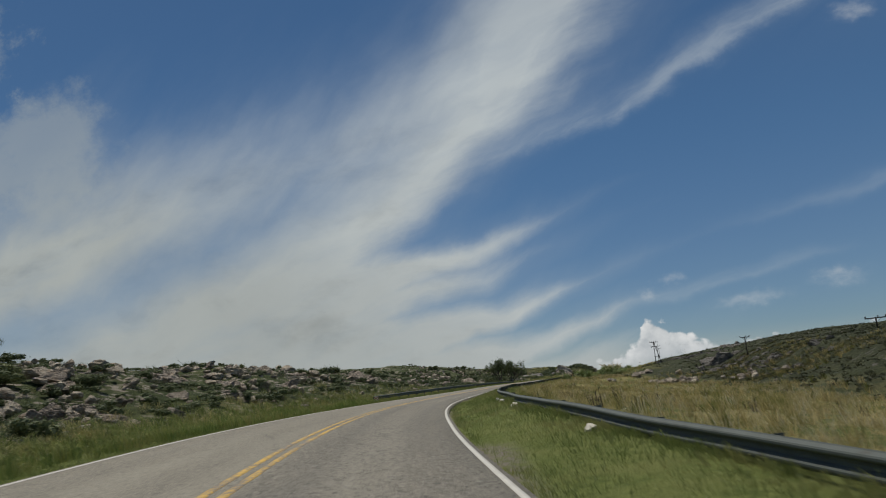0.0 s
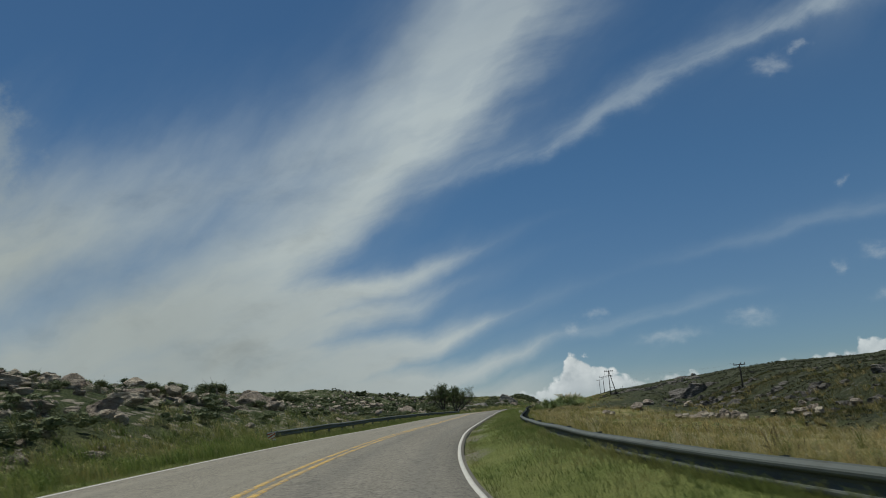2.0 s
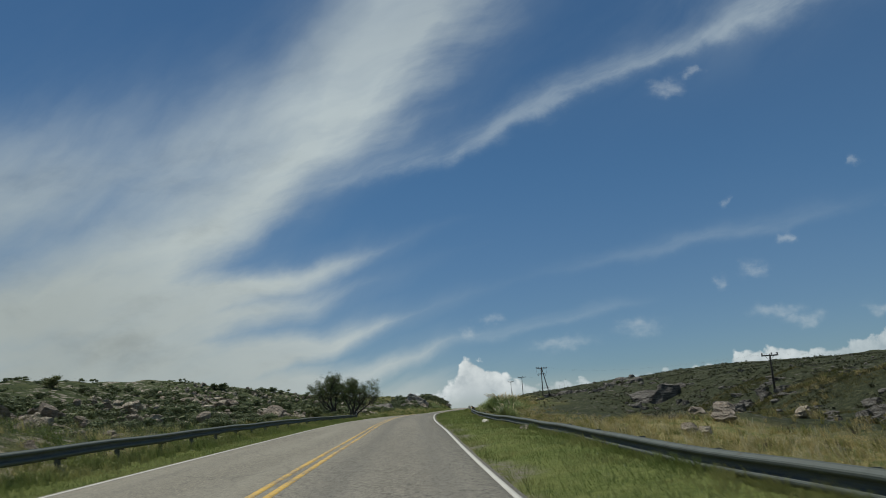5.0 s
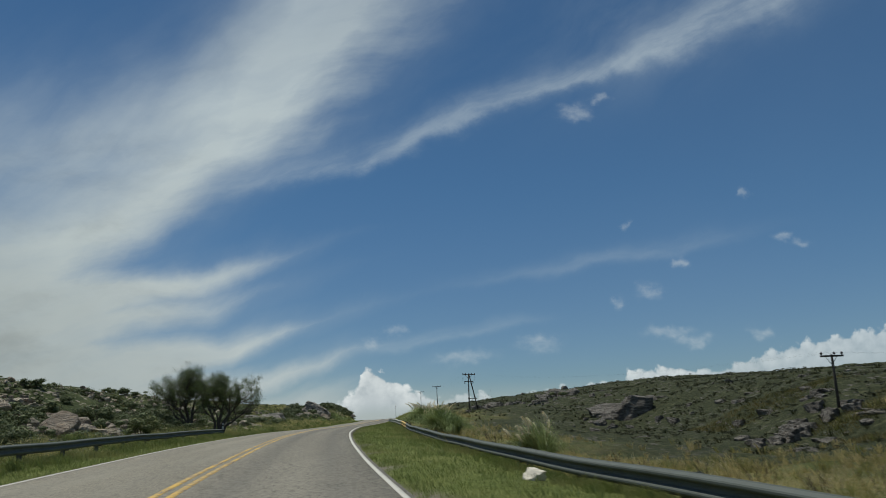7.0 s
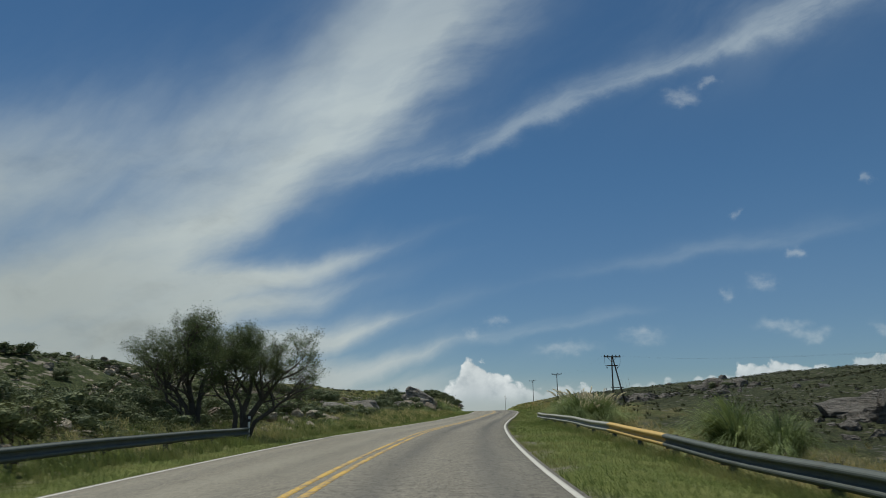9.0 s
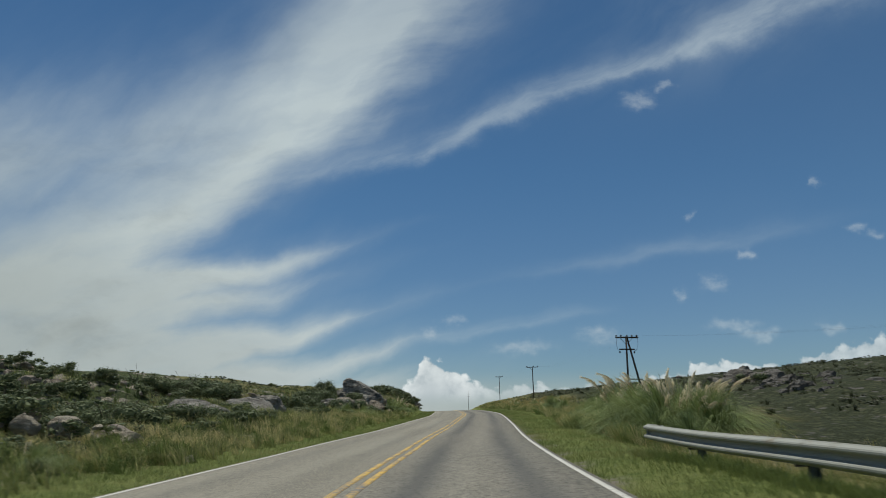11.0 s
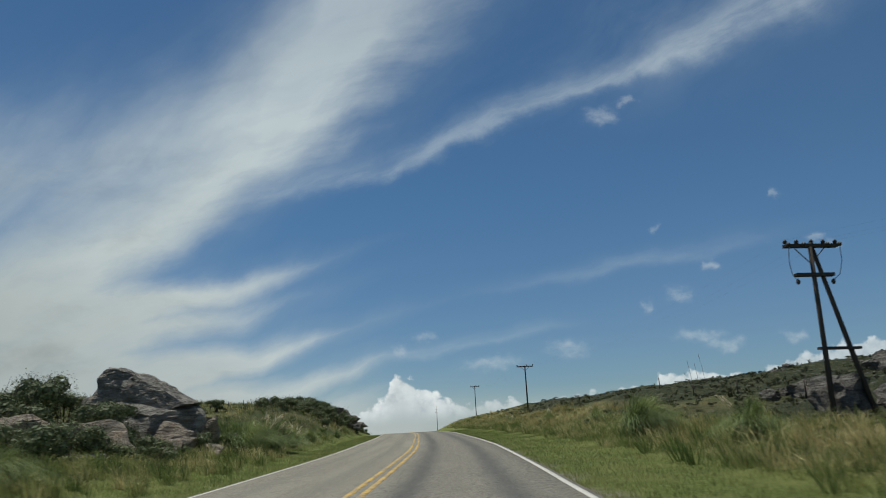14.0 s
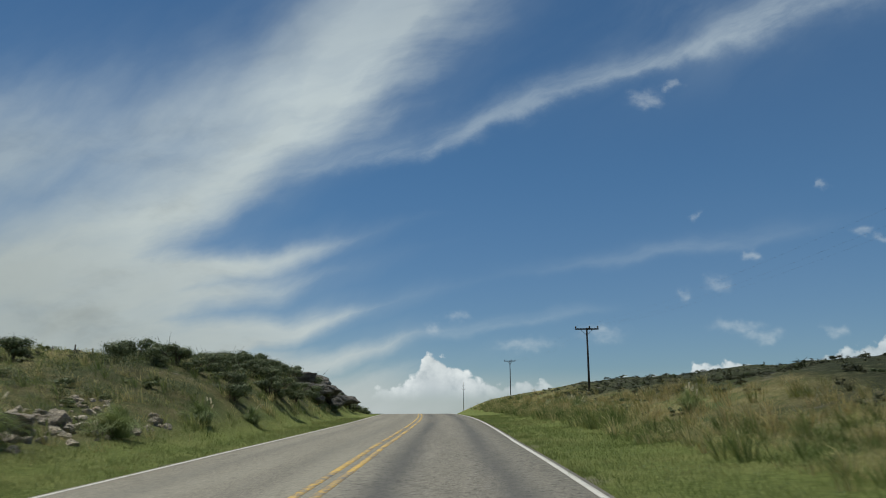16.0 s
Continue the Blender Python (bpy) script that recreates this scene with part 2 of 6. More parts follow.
# ---------------------------------------------------------------- materials
def material(name, build, rough=0.8, metal=0.0, spec=0.3, translucent=0.0):
    m = bpy.data.materials.new(name)
    m.use_nodes = True
    g = Graph(m.node_tree)
    col, bump, extra = build(g)
    b = g.node("ShaderNodeBsdfPrincipled")
    g.put(b.inputs["Base Color"], (*col, 1) if isinstance(col, tuple) else col)
    g.put(b.inputs["Roughness"], extra if extra is not None else rough)
    b.inputs["Metallic"].default_value = metal
    b.inputs["Specular IOR Level"].default_value = spec
    if bump is not None:
        n = g.node("ShaderNodeBump")
        height, strength, dist = bump
        n.inputs["Strength"].default_value, n.inputs["Distance"].default_value = strength, dist
        g.put(n.inputs["Height"], height)
        g.put(b.inputs["Normal"], n.outputs[0])
    surface = b.outputs[0]
    if translucent:
        t = g.node("ShaderNodeBsdfTranslucent")
        g.put(t.inputs["Color"], (*col, 1) if isinstance(col, tuple) else col)
        mx = g.node("ShaderNodeMixShader")
        mx.inputs[0].default_value = translucent
        g.put(mx.inputs[1], surface)
        g.put(mx.inputs[2], t.outputs[0])
        surface = mx.outputs[0]
    g.put(g.node("ShaderNodeOutputMaterial").inputs["Surface"], surface)
    return m


def where(g):
    return g.node("ShaderNodeNewGeometry").outputs["Position"]


def island(g):
    return g.node("ShaderNodeNewGeometry").outputs["Random Per Island"]


def one_of(g):
    return g.node("ShaderNodeObjectInfo").outputs["Random"]


def attr(g, name):
    n = g.node("ShaderNodeAttribute")
    n.attribute_name = name
    return n


def asphalt(g):
    p = where(g)
    road = attr(g, "across")
    sep = g.node("ShaderNodeSeparateColor")
    g.put(sep.inputs[0], road.outputs["Color"])
    d, s = g.mul(g.sub(sep.outputs[0], 0.5), 12.0), g.mul(sep.outputs[1], 600.0)
    chips = g.voronoi(p, 55.0, out="Color")
    cs = g.node("ShaderNodeSeparateColor")
    g.put(cs.inputs[0], chips)
    grain = g.noise(p, 26.0, 5.0, 0.7)
    patch = g.noise(g.vec(g.mul(d, 0.9), g.mul(s, 0.05)), 1.0, 5.0, 0.6)
    blot = g.noise(p, 0.7, 4.0, 0.6)
    col = g.mix(cs.outputs[0], (0.152, 0.136, 0.102), (0.39, 0.35, 0.262))
    col = g.mix(g.step(grain, 0.3, 0.72), g.mix(0.5, col, (0.07, 0.068, 0.062)), col)
    col = g.mix(g.step(patch, 0.35, 0.7), col, g.mix(0.55, col, (0.31, 0.285, 0.22)))
    speck = g.noise(p, 11.0, 4.0, 0.8)
    coarse = g.step(d, -0.2, 0.5)
    col = g.mix(g.mul(g.step(speck, 0.52, 0.62), g.m("MULTIPLY_ADD", coarse, 0.55, 0.35)), col, (0.07, 0.063, 0.052))
    col = g.mix(g.mul(g.step(speck, 0.46, 0.32), g.m("MULTIPLY_ADD", coarse, 0.35, 0.25)), col, (0.40, 0.37, 0.32))
    col = g.mix(g.mul(coarse, 0.16), col, (0.10, 0.092, 0.08))
    # dark polished wheel tracks and oil line of the lane that is driven
    tracks = None
    for c, w in ((0.95, 0.34), (2.6, 0.34), (-0.95, 0.3), (-2.6, 0.3)):
        q = g.m("DIVIDE", g.sub(g.add(d, g.mul(g.sub(blot, 0.5), 0.35)), c), w)
        one = g.mul(g.m("EXPONENT", g.mul(g.mul(q, q), -1.0)), 1.0 if c > 0 else 0.35)
        tracks = one if tracks is None else g.add(tracks, one)
    late = g.step(s, 165.0, 240.0)
    tracks = g.mul(tracks, g.m("MULTIPLY_ADD", late, 0.45, 0.28))
    col = g.mix(g.mul(tracks, g.step(patch, 0.2, 0.6)), col, (0.065, 0.064, 0.06))
    # fine cracks
    cr = g.voronoi(g.vec(g.add(d, g.mul(grain, 0.35)), g.add(g.mul(s, 0.5), g.mul(blot, 1.2))), 0.9, "DISTANCE_TO_EDGE")
    crack = g.mul(g.step(cr, 0.02, 0.004), g.step(blot, 0.46, 0.56))
    col = g.mix(g.mul(crack, 0.3), col, (0.05, 0.046, 0.04))
    # dusty grey edges
    col = g.mix(g.mul(g.step(g.m("ABSOLUTE", d), 3.3, 3.75), 0.6), col, (0.25, 0.22, 0.17))
    return col, (g.add(g.mul(cs.outputs[1], 0.6), grain), 0.75, 0.012), 0.82


def paint(colour, worn):
    def build(g):
        p = where(g)
        w = g.noise(p, 9.0, 6.0, 0.7)
        big = g.noise(p, 0.8, 3.0, 0.5)
        chips = g.noise(p, 60.0, 3.0, 0.6)
        keep = g.step(g.add(g.add(g.mul(w, 0.6), g.mul(chips, 0.35)), g.mul(big, 0.3)), worn, worn + 0.16)
        col = g.mix(keep, (0.17, 0.16, 0.145), g.mix(g.noise(p, 3.0), colour, tuple(c * 0.72 for c in colour)))
        return col, (chips, 0.4, 0.006), 0.7
    return build


def ground(g):
    p = where(g)
    sep = g.node("ShaderNodeSeparateColor")
    g.put(sep.inputs[0], attr(g, "zone").outputs["Color"])
    big, mid, fine = g.noise(p, 0.09, 4.0, 0.6), g.noise(p, 0.55, 5.0, 0.6), g.noise(p, 7.0, 6.0, 0.7)
    blade = g.noise(p, 38.0, 3.0, 0.7)
    green = g.mix(g.step(fine, 0.3, 0.7), (0.085, 0.115, 0.028), (0.20, 0.225, 0.066))
    green = g.mix(g.step(mid, 0.42, 0.68), green, (0.19, 0.205, 0.065))
    straw = g.mix(g.step(fine, 0.3, 0.7), (0.15, 0.135, 0.05), (0.34, 0.285, 0.13))
    straw = g.mix(g.step(mid, 0.42, 0.62), straw, (0.11, 0.13, 0.04))
    scrub = g.mix(g.step(fine, 0.35, 0.65), (0.022, 0.032, 0.014), (0.085, 0.095, 0.04))
    scrub = g.mix(g.step(mid, 0.48, 0.66), scrub, (0.12, 0.118, 0.052))
    cell = g.node("ShaderNodeTexVoronoi")
    g.put(cell.inputs["Vector"], g.vec(g.add(g.dot(p, (1, 0, 0)), g.mul(fine, 0.9)), g.add(g.dot(p, (0, 1, 0.8)), g.mul(mid, 1.4)), g.mul(g.dot(p, (0, 0, 1)), 1.6)))
    cell.inputs["Scale"].default_value = 1.9
    cs = g.node("ShaderNodeSeparateColor")
    g.put(cs.inputs[0], cell.outputs["Color"])
    stone = g.mix(fine, (0.16, 0.14, 0.11), (0.38, 0.335, 0.27))
    heath = g.mix(g.step(fine, 0.35, 0.65), (0.022, 0.032, 0.014), (0.08, 0.096, 0.038))
    heath = g.mix(g.step(mid, 0.5, 0.68), heath, (0.085, 0.094, 0.04))
    stones = g.mul(g.mul(g.step(cs.outputs[0], 0.5, 0.56), g.step(cell.outputs["Distance"], 0.62, 0.45)), g.step(g.noise(p, 0.3, 3.0, 0.6), 0.4, 0.52))
    heath = g.mix(stones, heath, stone)
    # ground of the right-hand hill, coloured darker to stand in for cloud shadow
    shaded_scrub_right = g.mix(g.step(fine, 0.3, 0.7), (0.017, 0.022, 0.012), (0.054, 0.060, 0.029))
    shaded_scrub_right = g.mix(g.mul(g.step(g.noise(p, 1.7, 5.0, 0.7), 0.5, 0.62), 0.75), shaded_scrub_right, (0.092, 0.094, 0.05))
    grey = g.mul(g.mul(g.step(cs.outputs[0], 0.66, 0.70), g.step(cell.outputs["Distance"], 0.5, 0.3)), g.step(g.noise(p, 0.22, 3.0, 0.6), 0.46, 0.56))
    shaded_scrub_right = g.mix(grey, shaded_scrub_right, g.mix(fine, (0.06, 0.056, 0.05), (0.19, 0.175, 0.155)))
    soil = g.mix(fine, (0.12, 0.095, 0.07), (0.24, 0.2, 0.16))
    scrub = g.mix(g.step(g.noise(p, 0.25, 6.0, 0.65), 0.62, 0.70), scrub, soil)
    scrub = g.mix(attr(g, "craggy").outputs["Fac"], shaded_scrub_right, heath)
    col = g.mix(sep.outputs[1], scrub, straw)
    col = g.mix(sep.outputs[0], col, green)
    col = g.mix(g.mul(g.step(sep.outputs[2], 0.3, 0.8), g.step(g.noise(p, 5.0, 5.0, 0.7), 0.35, 0.6)), col, (0.24, 0.21, 0.165))
    return col, (g.add(g.mul(fine, 0.7), g.mul(blade, 0.5)), 1.0, 0.10), None


def blades(dark, light, tip):
    def build(g):
        r = island(g)
        p = where(g)
        n = g.noise(p, 0.35, 4.0, 0.6)
        col = g.mix(r, dark, light)
        col = g.mix(g.mul(g.step(n, 0.42, 0.66), 0.8), col, tip)
        return col, None, None
    return build


def tufts(dark, mid, straw, lo, hi):
    """Grass whose colour changes from tussock to tussock, and a little from blade to blade."""
    def build(g):
        p = where(g)
        n = g.noise(p, 0.45, 5.0, 0.75)
        m = g.noise(p, 0.9, 3.0, 0.6)
        col = g.mix(g.step(m, 0.35, 0.65), dark, mid)
        col = g.mix(g.mul(g.step(n, lo, hi), 0.9), col, straw)
        r = g.m("MULTIPLY_ADD", island(g), 0.6, 0.68)
        return g.mix(1.0, col, g.vec(r, r, r), "MULTIPLY"), None, None
    return build


def rock(pale, dark, warm):
    def build(g):
        p = where(g)
        tilt = g.node("ShaderNodeMapping")
        g.put(tilt.inputs[0], p)
        tilt.inputs["Rotation"].default_value = (0.5, 0.35, 0.2)
        tilt.inputs["Scale"].default_value = (1.0, 1.0, 4.5)
        layers = g.noise(tilt.outputs[0], 1.1, 7.0, 0.65)
        fine = g.noise(p, 9.0, 7.0, 0.7)
        lich = g.noise(p, 2.6, 6.0, 0.7)
        col = g.mix(g.step(layers, 0.32, 0.68), dark, pale)
        col = g.mix(g.mul(g.step(lich, 0.52, 0.66), 0.7), col, warm)
        col = g.mix(g.mul(g.step(fine, 0.5, 0.75), 0.55), col, tuple(c * 0.45 for c in dark))
        col = g.mix(g.mul(g.step(g.noise(p, 22.0, 4.0, 0.6), 0.62, 0.7), 0.5), col, (0.42, 0.41, 0.36))
        crack = g.voronoi(g.vec(g.add(g.dot(p, (0.9, 0.3, 0.2)), fine), g.dot(p, (-0.3, 0.9, 0.1)), g.mul(g.dot(p, (0, 0, 1)), 2.4)), 0.8, "DISTANCE_TO_EDGE")
        col = g.mix(g.mul(g.mul(g.step(crack, 0.03, 0.0), g.step(lich, 0.45, 0.6)), 0.7), col, (0.03, 0.028, 0.025))
        return col, (g.add(g.add(g.mul(layers, 1.6), g.mul(fine, 0.9)), g.mul(g.step(crack, 0.0, 0.05), 0.25)), 1.0, 0.3), 0.88
    return build


def steel(base, stain, rust):
    def build(g):
        p = where(g)
        n, f = g.noise(p, 2.2, 6.0, 0.65), g.noise(p, 24.0, 5.0, 0.7)
        col = g.mix(n, base, stain)
        col = g.mix(g.mul(g.step(g.add(g.mul(f, 0.6), g.mul(n, 0.5)), 0.60, 0.72), 0.8), col, rust)
        return col, (f, 0.15, 0.004), g.m("MULTIPLY_ADD", f, 0.25, 0.62)
    return build


def wood(g):
    p = where(g)
    n = g.noise(g.vec(g.mul(g.dot(p, (1, 0, 0)), 14.0), g.mul(g.dot(p, (0, 1, 0)), 14.0), g.mul(g.dot(p, (0, 0, 1)), 0.8)), 1.5, 6.0, 0.65)
    return g.mix(n, (0.035, 0.030, 0.026), (0.10, 0.085, 0.07)), (n, 0.6, 0.02), 0.85


def bark(g):
    p = where(g)
    n = g.noise(g.vec(g.mul(g.dot(p, (1, 0, 0)), 9.0), g.mul(g.dot(p, (0, 1, 0)), 9.0), g.mul(g.dot(p, (0, 0, 1)), 2.0)), 2.0, 6.0, 0.7)
    return g.mix(n, (0.03, 0.026, 0.021), (0.13, 0.115, 0.095)), (n, 0.8, 0.03), 0.9


def leaf(dark, light):
    def build(g):
        r = island(g)
        o = one_of(g)
        col = g.mix(r, dark, light)
        col = g.mix(g.mul(o, 0.35), col, tuple(0.5 * (a + b) * 0.8 for a, b in zip(dark, light)))
        return col, None, None
    return build


def plain(colour, var=0.25, scale=8.0):
    def build(g):
        n = g.noise(where(g), scale, 5.0, 0.65)
        return g.mix(n, tuple(c * (1 - var) for c in colour), tuple(min(1, c * (1 + var)) for c in colour)), (n, 0.3, 0.01), None
    return build


M_ROAD = material("asphalt", asphalt, spec=0.25)
M_WHITE = material("white_paint", paint((0.62, 0.59, 0.51), 0.42), spec=0.3)
M_YELLOW = material("yellow_paint", paint((0.68, 0.43, 0.085), 0.535), spec=0.3)
M_GROUND = material("ground", ground, rough=0.95, spec=0.1)
M_VERGE = material("verge_grass", blades((0.112, 0.15, 0.04), (0.272, 0.312, 0.10), (0.36, 0.34, 0.14)), rough=0.7, spec=0.2, translucent=0.45)
M_GOLD = material("dry_grass", blades((0.30, 0.235, 0.10), (0.62, 0.50, 0.27), (0.24, 0.25, 0.08)), rough=0.7, spec=0.2, translucent=0.35)
M_RANK = material("rank_grass", blades((0.117, 0.176, 0.039), (0.312, 0.351, 0.0975), (0.39, 0.338, 0.13)), rough=0.7, spec=0.2, translucent=0.35)
M_SEED = material("seed_heads", blades((0.55, 0.46, 0.28), (0.80, 0.71, 0.50), (0.62, 0.50, 0.28)), rough=0.8, spec=0.15, translucent=0.4)
M_TUSSOCK = material("tussock_grass", tufts((0.115, 0.16, 0.0461), (0.288, 0.307, 0.105), (0.614, 0.512, 0.256), 0.46, 0.62), rough=0.75, spec=0.15, translucent=0.45)
M_OCHRE = material("ochre_grass", tufts((0.17, 0.19, 0.05), (0.38, 0.315, 0.11), (0.58, 0.46, 0.225), 0.40, 0.60), rough=0.75, spec=0.15, translucent=0.45)
# upper hill grass: its low tone has the shade of clouds painted in
M_HILL_SHADED = material("shaded_hill_grass", blades((0.024, 0.0312, 0.0128), (0.0576, 0.0624, 0.0256), (0.084, 0.08, 0.0368)), rough=0.8, spec=0.15, translucent=0.3)
M_FELL = material("fell_grass", tufts((0.0738, 0.082, 0.0246), (0.156, 0.143, 0.0508), (0.246, 0.205, 0.0902), 0.42, 0.62), rough=0.8, spec=0.15, translucent=0.35)
M_SLOPE = material("slope_grass", tufts((0.068, 0.094, 0.031), (0.165, 0.19, 0.07), (0.36, 0.31, 0.16), 0.5, 0.66), rough=0.8, spec=0.15, translucent=0.35)
M_PAMPAS = material("pampas_leaf", blades((0.045, 0.078, 0.022), (0.28, 0.34, 0.12), (0.32, 0.36, 0.135)), rough=0.6, spec=0.3, translucent=0.3)
M_PLUME = material("plume", plain((0.78, 0.69, 0.50), 0.25, 2.0), rough=0.9, spec=0.1, translucent=0.3)
M_ROCK = material("gneiss", rock((0.5, 0.421, 0.329), (0.207, 0.171, 0.134), (0.439, 0.323, 0.22)), spec=0.25)
M_SLATE = material("dark_gneiss", rock((0.25, 0.227, 0.195), (0.098, 0.091, 0.079), (0.21, 0.175, 0.135)), spec=0.25)
M_GREY = material("grey_gneiss", rock((0.455, 0.42, 0.36), (0.178, 0.162, 0.138), (0.385, 0.315, 0.24)), spec=0.25)
M_PALE = material("pale_rock", rock((0.672, 0.577, 0.437), (0.336, 0.286, 0.218), (0.56, 0.414, 0.28)), spec=0.25)
M_CHALK = material("white_stone", plain((0.62, 0.57, 0.47), 0.3, 9.0), rough=0.9, spec=0.2)
M_STEEL = material("galvanised_steel", steel((0.128, 0.14, 0.124), (0.078, 0.088, 0.078), (0.08, 0.068, 0.05)), metal=0.0, spec=0.2)
M_RAIL_Y = material("yellowed_steel", steel((0.58, 0.38, 0.10), (0.44, 0.31, 0.13), (0.20, 0.14, 0.08)), metal=0.0, spec=0.35)
M_RAIL_R = material("rust_stained_steel", steel((0.21, 0.175, 0.095), (0.15, 0.155, 0.13), (0.12, 0.085, 0.05)), metal=0.0, spec=0.3)
M_RAIL_C = material("cream_steel", steel((0.34, 0.34, 0.30), (0.24, 0.24, 0.20), (0.20, 0.15, 0.09)), metal=0.1, spec=0.35)
M_WOOD = material("pole_wood", wood, spec=0.2)
M_BARK = material("bark", bark, spec=0.2)
M_TREE = material("tree_leaf", leaf((0.0416, 0.0624, 0.0234), (0.156, 0.192, 0.0728)), rough=0.6, spec=0.3, translucent=0.4)
M_SHRUB = material("shrub_leaf", leaf((0.052, 0.073, 0.031), (0.182, 0.206, 0.094)), rough=0.65, spec=0.25, translucent=0.2)
M_OLIVE = material("olive_shrub_leaf", leaf((0.069, 0.0897, 0.031), (0.23, 0.247, 0.103)), rough=0.65, spec=0.25, translucent=0.2)
M_HEATH = material("heath_leaf", leaf((0.055, 0.061, 0.037), (0.155, 0.156, 0.092)), rough=0.7, spec=0.2, translucent=0.2)
M_TWIG = material("twig", plain((0.11, 0.085, 0.065), 0.4, 6.0), rough=0.9, spec=0.1)
M_DARK = material("insulator", plain((0.035, 0.03, 0.028), 0.3), rough=0.4, spec=0.5)
M_RED = material("red_paint", plain((0.42, 0.10, 0.045), 0.3), rough=0.6)
M_POST = material("marker_paint", plain((0.68, 0.66, 0.6), 0.15), rough=0.6)


# ---------------------------------------------------------------- mesh helpers
def to_mesh(name, verts, faces, mat, smooth=False):
    me = bpy.data.meshes.new(name)
    me.from_pydata([tuple(v) for v in verts], [], [tuple(f) for f in faces])
    me.materials.append(mat)
    if smooth:
        me.polygons.foreach_set("use_smooth", np.ones(len(me.polygons), bool))
    me.update()
    return me


def fast_mesh(name, verts, polys, mat, smooth=False):
    """A mesh from numpy arrays whose polygons all have the same number of corners."""
    verts, polys = np.asarray(verts, np.float32), np.asarray(polys, np.int32)
    k = polys.shape[1]
    me = bpy.data.meshes.new(name)
    me.vertices.add(len(verts))
    me.vertices.foreach_set("co", verts.ravel())
    me.loops.add(polys.size)
    me.loops.foreach_set("vertex_index", polys.ravel())
    me.polygons.add(len(polys))
    me.polygons.foreach_set("loop_start", np.arange(0, polys.size, k, dtype=np.int32))
    me.polygons.foreach_set("use_smooth", np.full(len(polys), smooth))
    me.materials.append(mat)
    me.update(calc_edges=True)
    me.validate()
    return me


def part(name, me, parent, label="", m=None):
    ob = new(name, me)
    ob.parent = parent
    if m is not None:
        ob.matrix_basis = m
    return tagged(ob, label) if label else ob


def empty(name, m=None):
    ob = new(name)
    ob.empty_display_size = 0.3
    if m is not None:
        ob.matrix_basis = m
    return ob


def tube(points, radii, sides=8, cap=True):
    """Vertices and faces of a tapered tube along points."""
    pts = [Vector(p) for p in points]
    verts, faces = [], []
    side = None
    for i, p in enumerate(pts):
        t = (pts[min(i + 1, len(pts) - 1)] - pts[max(i - 1, 0)]).normalized()
        if side is None:
            side = t.orthogonal().normalized()
        side = (side - t * side.dot(t)).normalized()
        other = t.cross(side)
        for k in range(sides):
            a = 2 * math.pi * k / sides
            verts.append(p + radii[i] * (math.cos(a) * side + math.sin(a) * other))
    for i in range(len(pts) - 1):
        for k in range(sides):
            a, b = i * sides + k, i * sides + (k + 1) % sides
            faces.append((a, b, b + sides, a + sides))
    if cap:
        faces.append(tuple(range(sides - 1, -1, -1)))
        faces.append(tuple(range((len(pts) - 1) * sides, len(pts) * sides)))
    return verts, faces


def box(cx, cy, cz, sx, sy, sz):
    v = [(cx + sx * (x - 0.5), cy + sy * (y - 0.5), cz + sz * (z - 0.5)) for x in (0, 1) for y in (0, 1) for z in (0, 1)]
    return v, [(0, 1, 3, 2), (4, 6, 7, 5), (0, 4, 5, 1), (2, 3, 7, 6), (0, 2, 6, 4), (1, 5, 7, 3)]


def join(pieces):
    verts, faces = [], []
    for v, f in pieces:
        n = len(verts)
        verts += list(v)
        faces += [tuple(i + n for i in q) for q in f]
    return verts, faces


# ---------------------------------------------------------------- the road's line and the lie of the land
def rail_right(s):
    """Offset of the long guard rail, and its middle's height over the road's middle."""
    d = np.interp(s, [-40, 0, 20, 40, 60, 80, 100, 140, 153, 163, 175], [6.8, 6.51, 6.17, 5.85, 5.9, 6.2, 6.6, 6.7, 6.65, 6.2, 5.4])
    h = np.interp(s, [-40, 0, 20, 40, 60, 80, 100, 120, 140, 150, 160, 175], [-0.4, -0.17, 0.03, 0.2, 0.23, 0.11, 0.07, 0.02, 0.1, 0.22, 0.34, 0.5])
    return d, h


LINE = np.array([(4.5, -59, -2.9), (-0.3, -20.1, -1.75), (-1.99, -0.17, -1.12), (-3.43, 19.86, -0.57), (-3.31, 40.03, -0.2), (-1.22, 60.08, 0.17), (1.89, 79.89, 0.49),
                 (5.28, 99.59, 0.86), (8.79, 119.32, 1.21), (13.07, 138.97, 1.5), (18.2, 158.33, 1.69), (24.04, 177.58, 1.9), (30.55, 196.51, 2.17),
                 (37.14, 215.38, 2.44), (43.33, 234.35, 2.65), (48.6, 251.5, 2.87), (55.6, 276.2, 3.17), (61.2, 298.5, 3.36), (67.6, 325.8, 3.30), (73.2, 352, 2.5), (78.5, 380, 0.9), (84, 412, -1.6), (92, 470, -6)])


def smooth_line(points, spacing=1.0):
    out = []
    for i in range(1, len(points) - 2):
        a, b, c, d = points[i - 1:i + 3]
        for t in np.linspace(0, 1, 24, endpoint=False):
            out.append(0.5 * (2 * b + (c - a) * t + (2 * a - 5 * b + 4 * c - d) * t ** 2 + (3 * b - a - 3 * c + d) * t ** 3))
    out = np.array(out)
    s = np.r_[0, np.cumsum(np.linalg.norm(np.diff(out[:, :2], axis=0), axis=1))]
    q = np.arange(0, s[-1], spacing)
    return np.stack([np.interp(q, s, out[:, k]) for k in range(3)], 1)


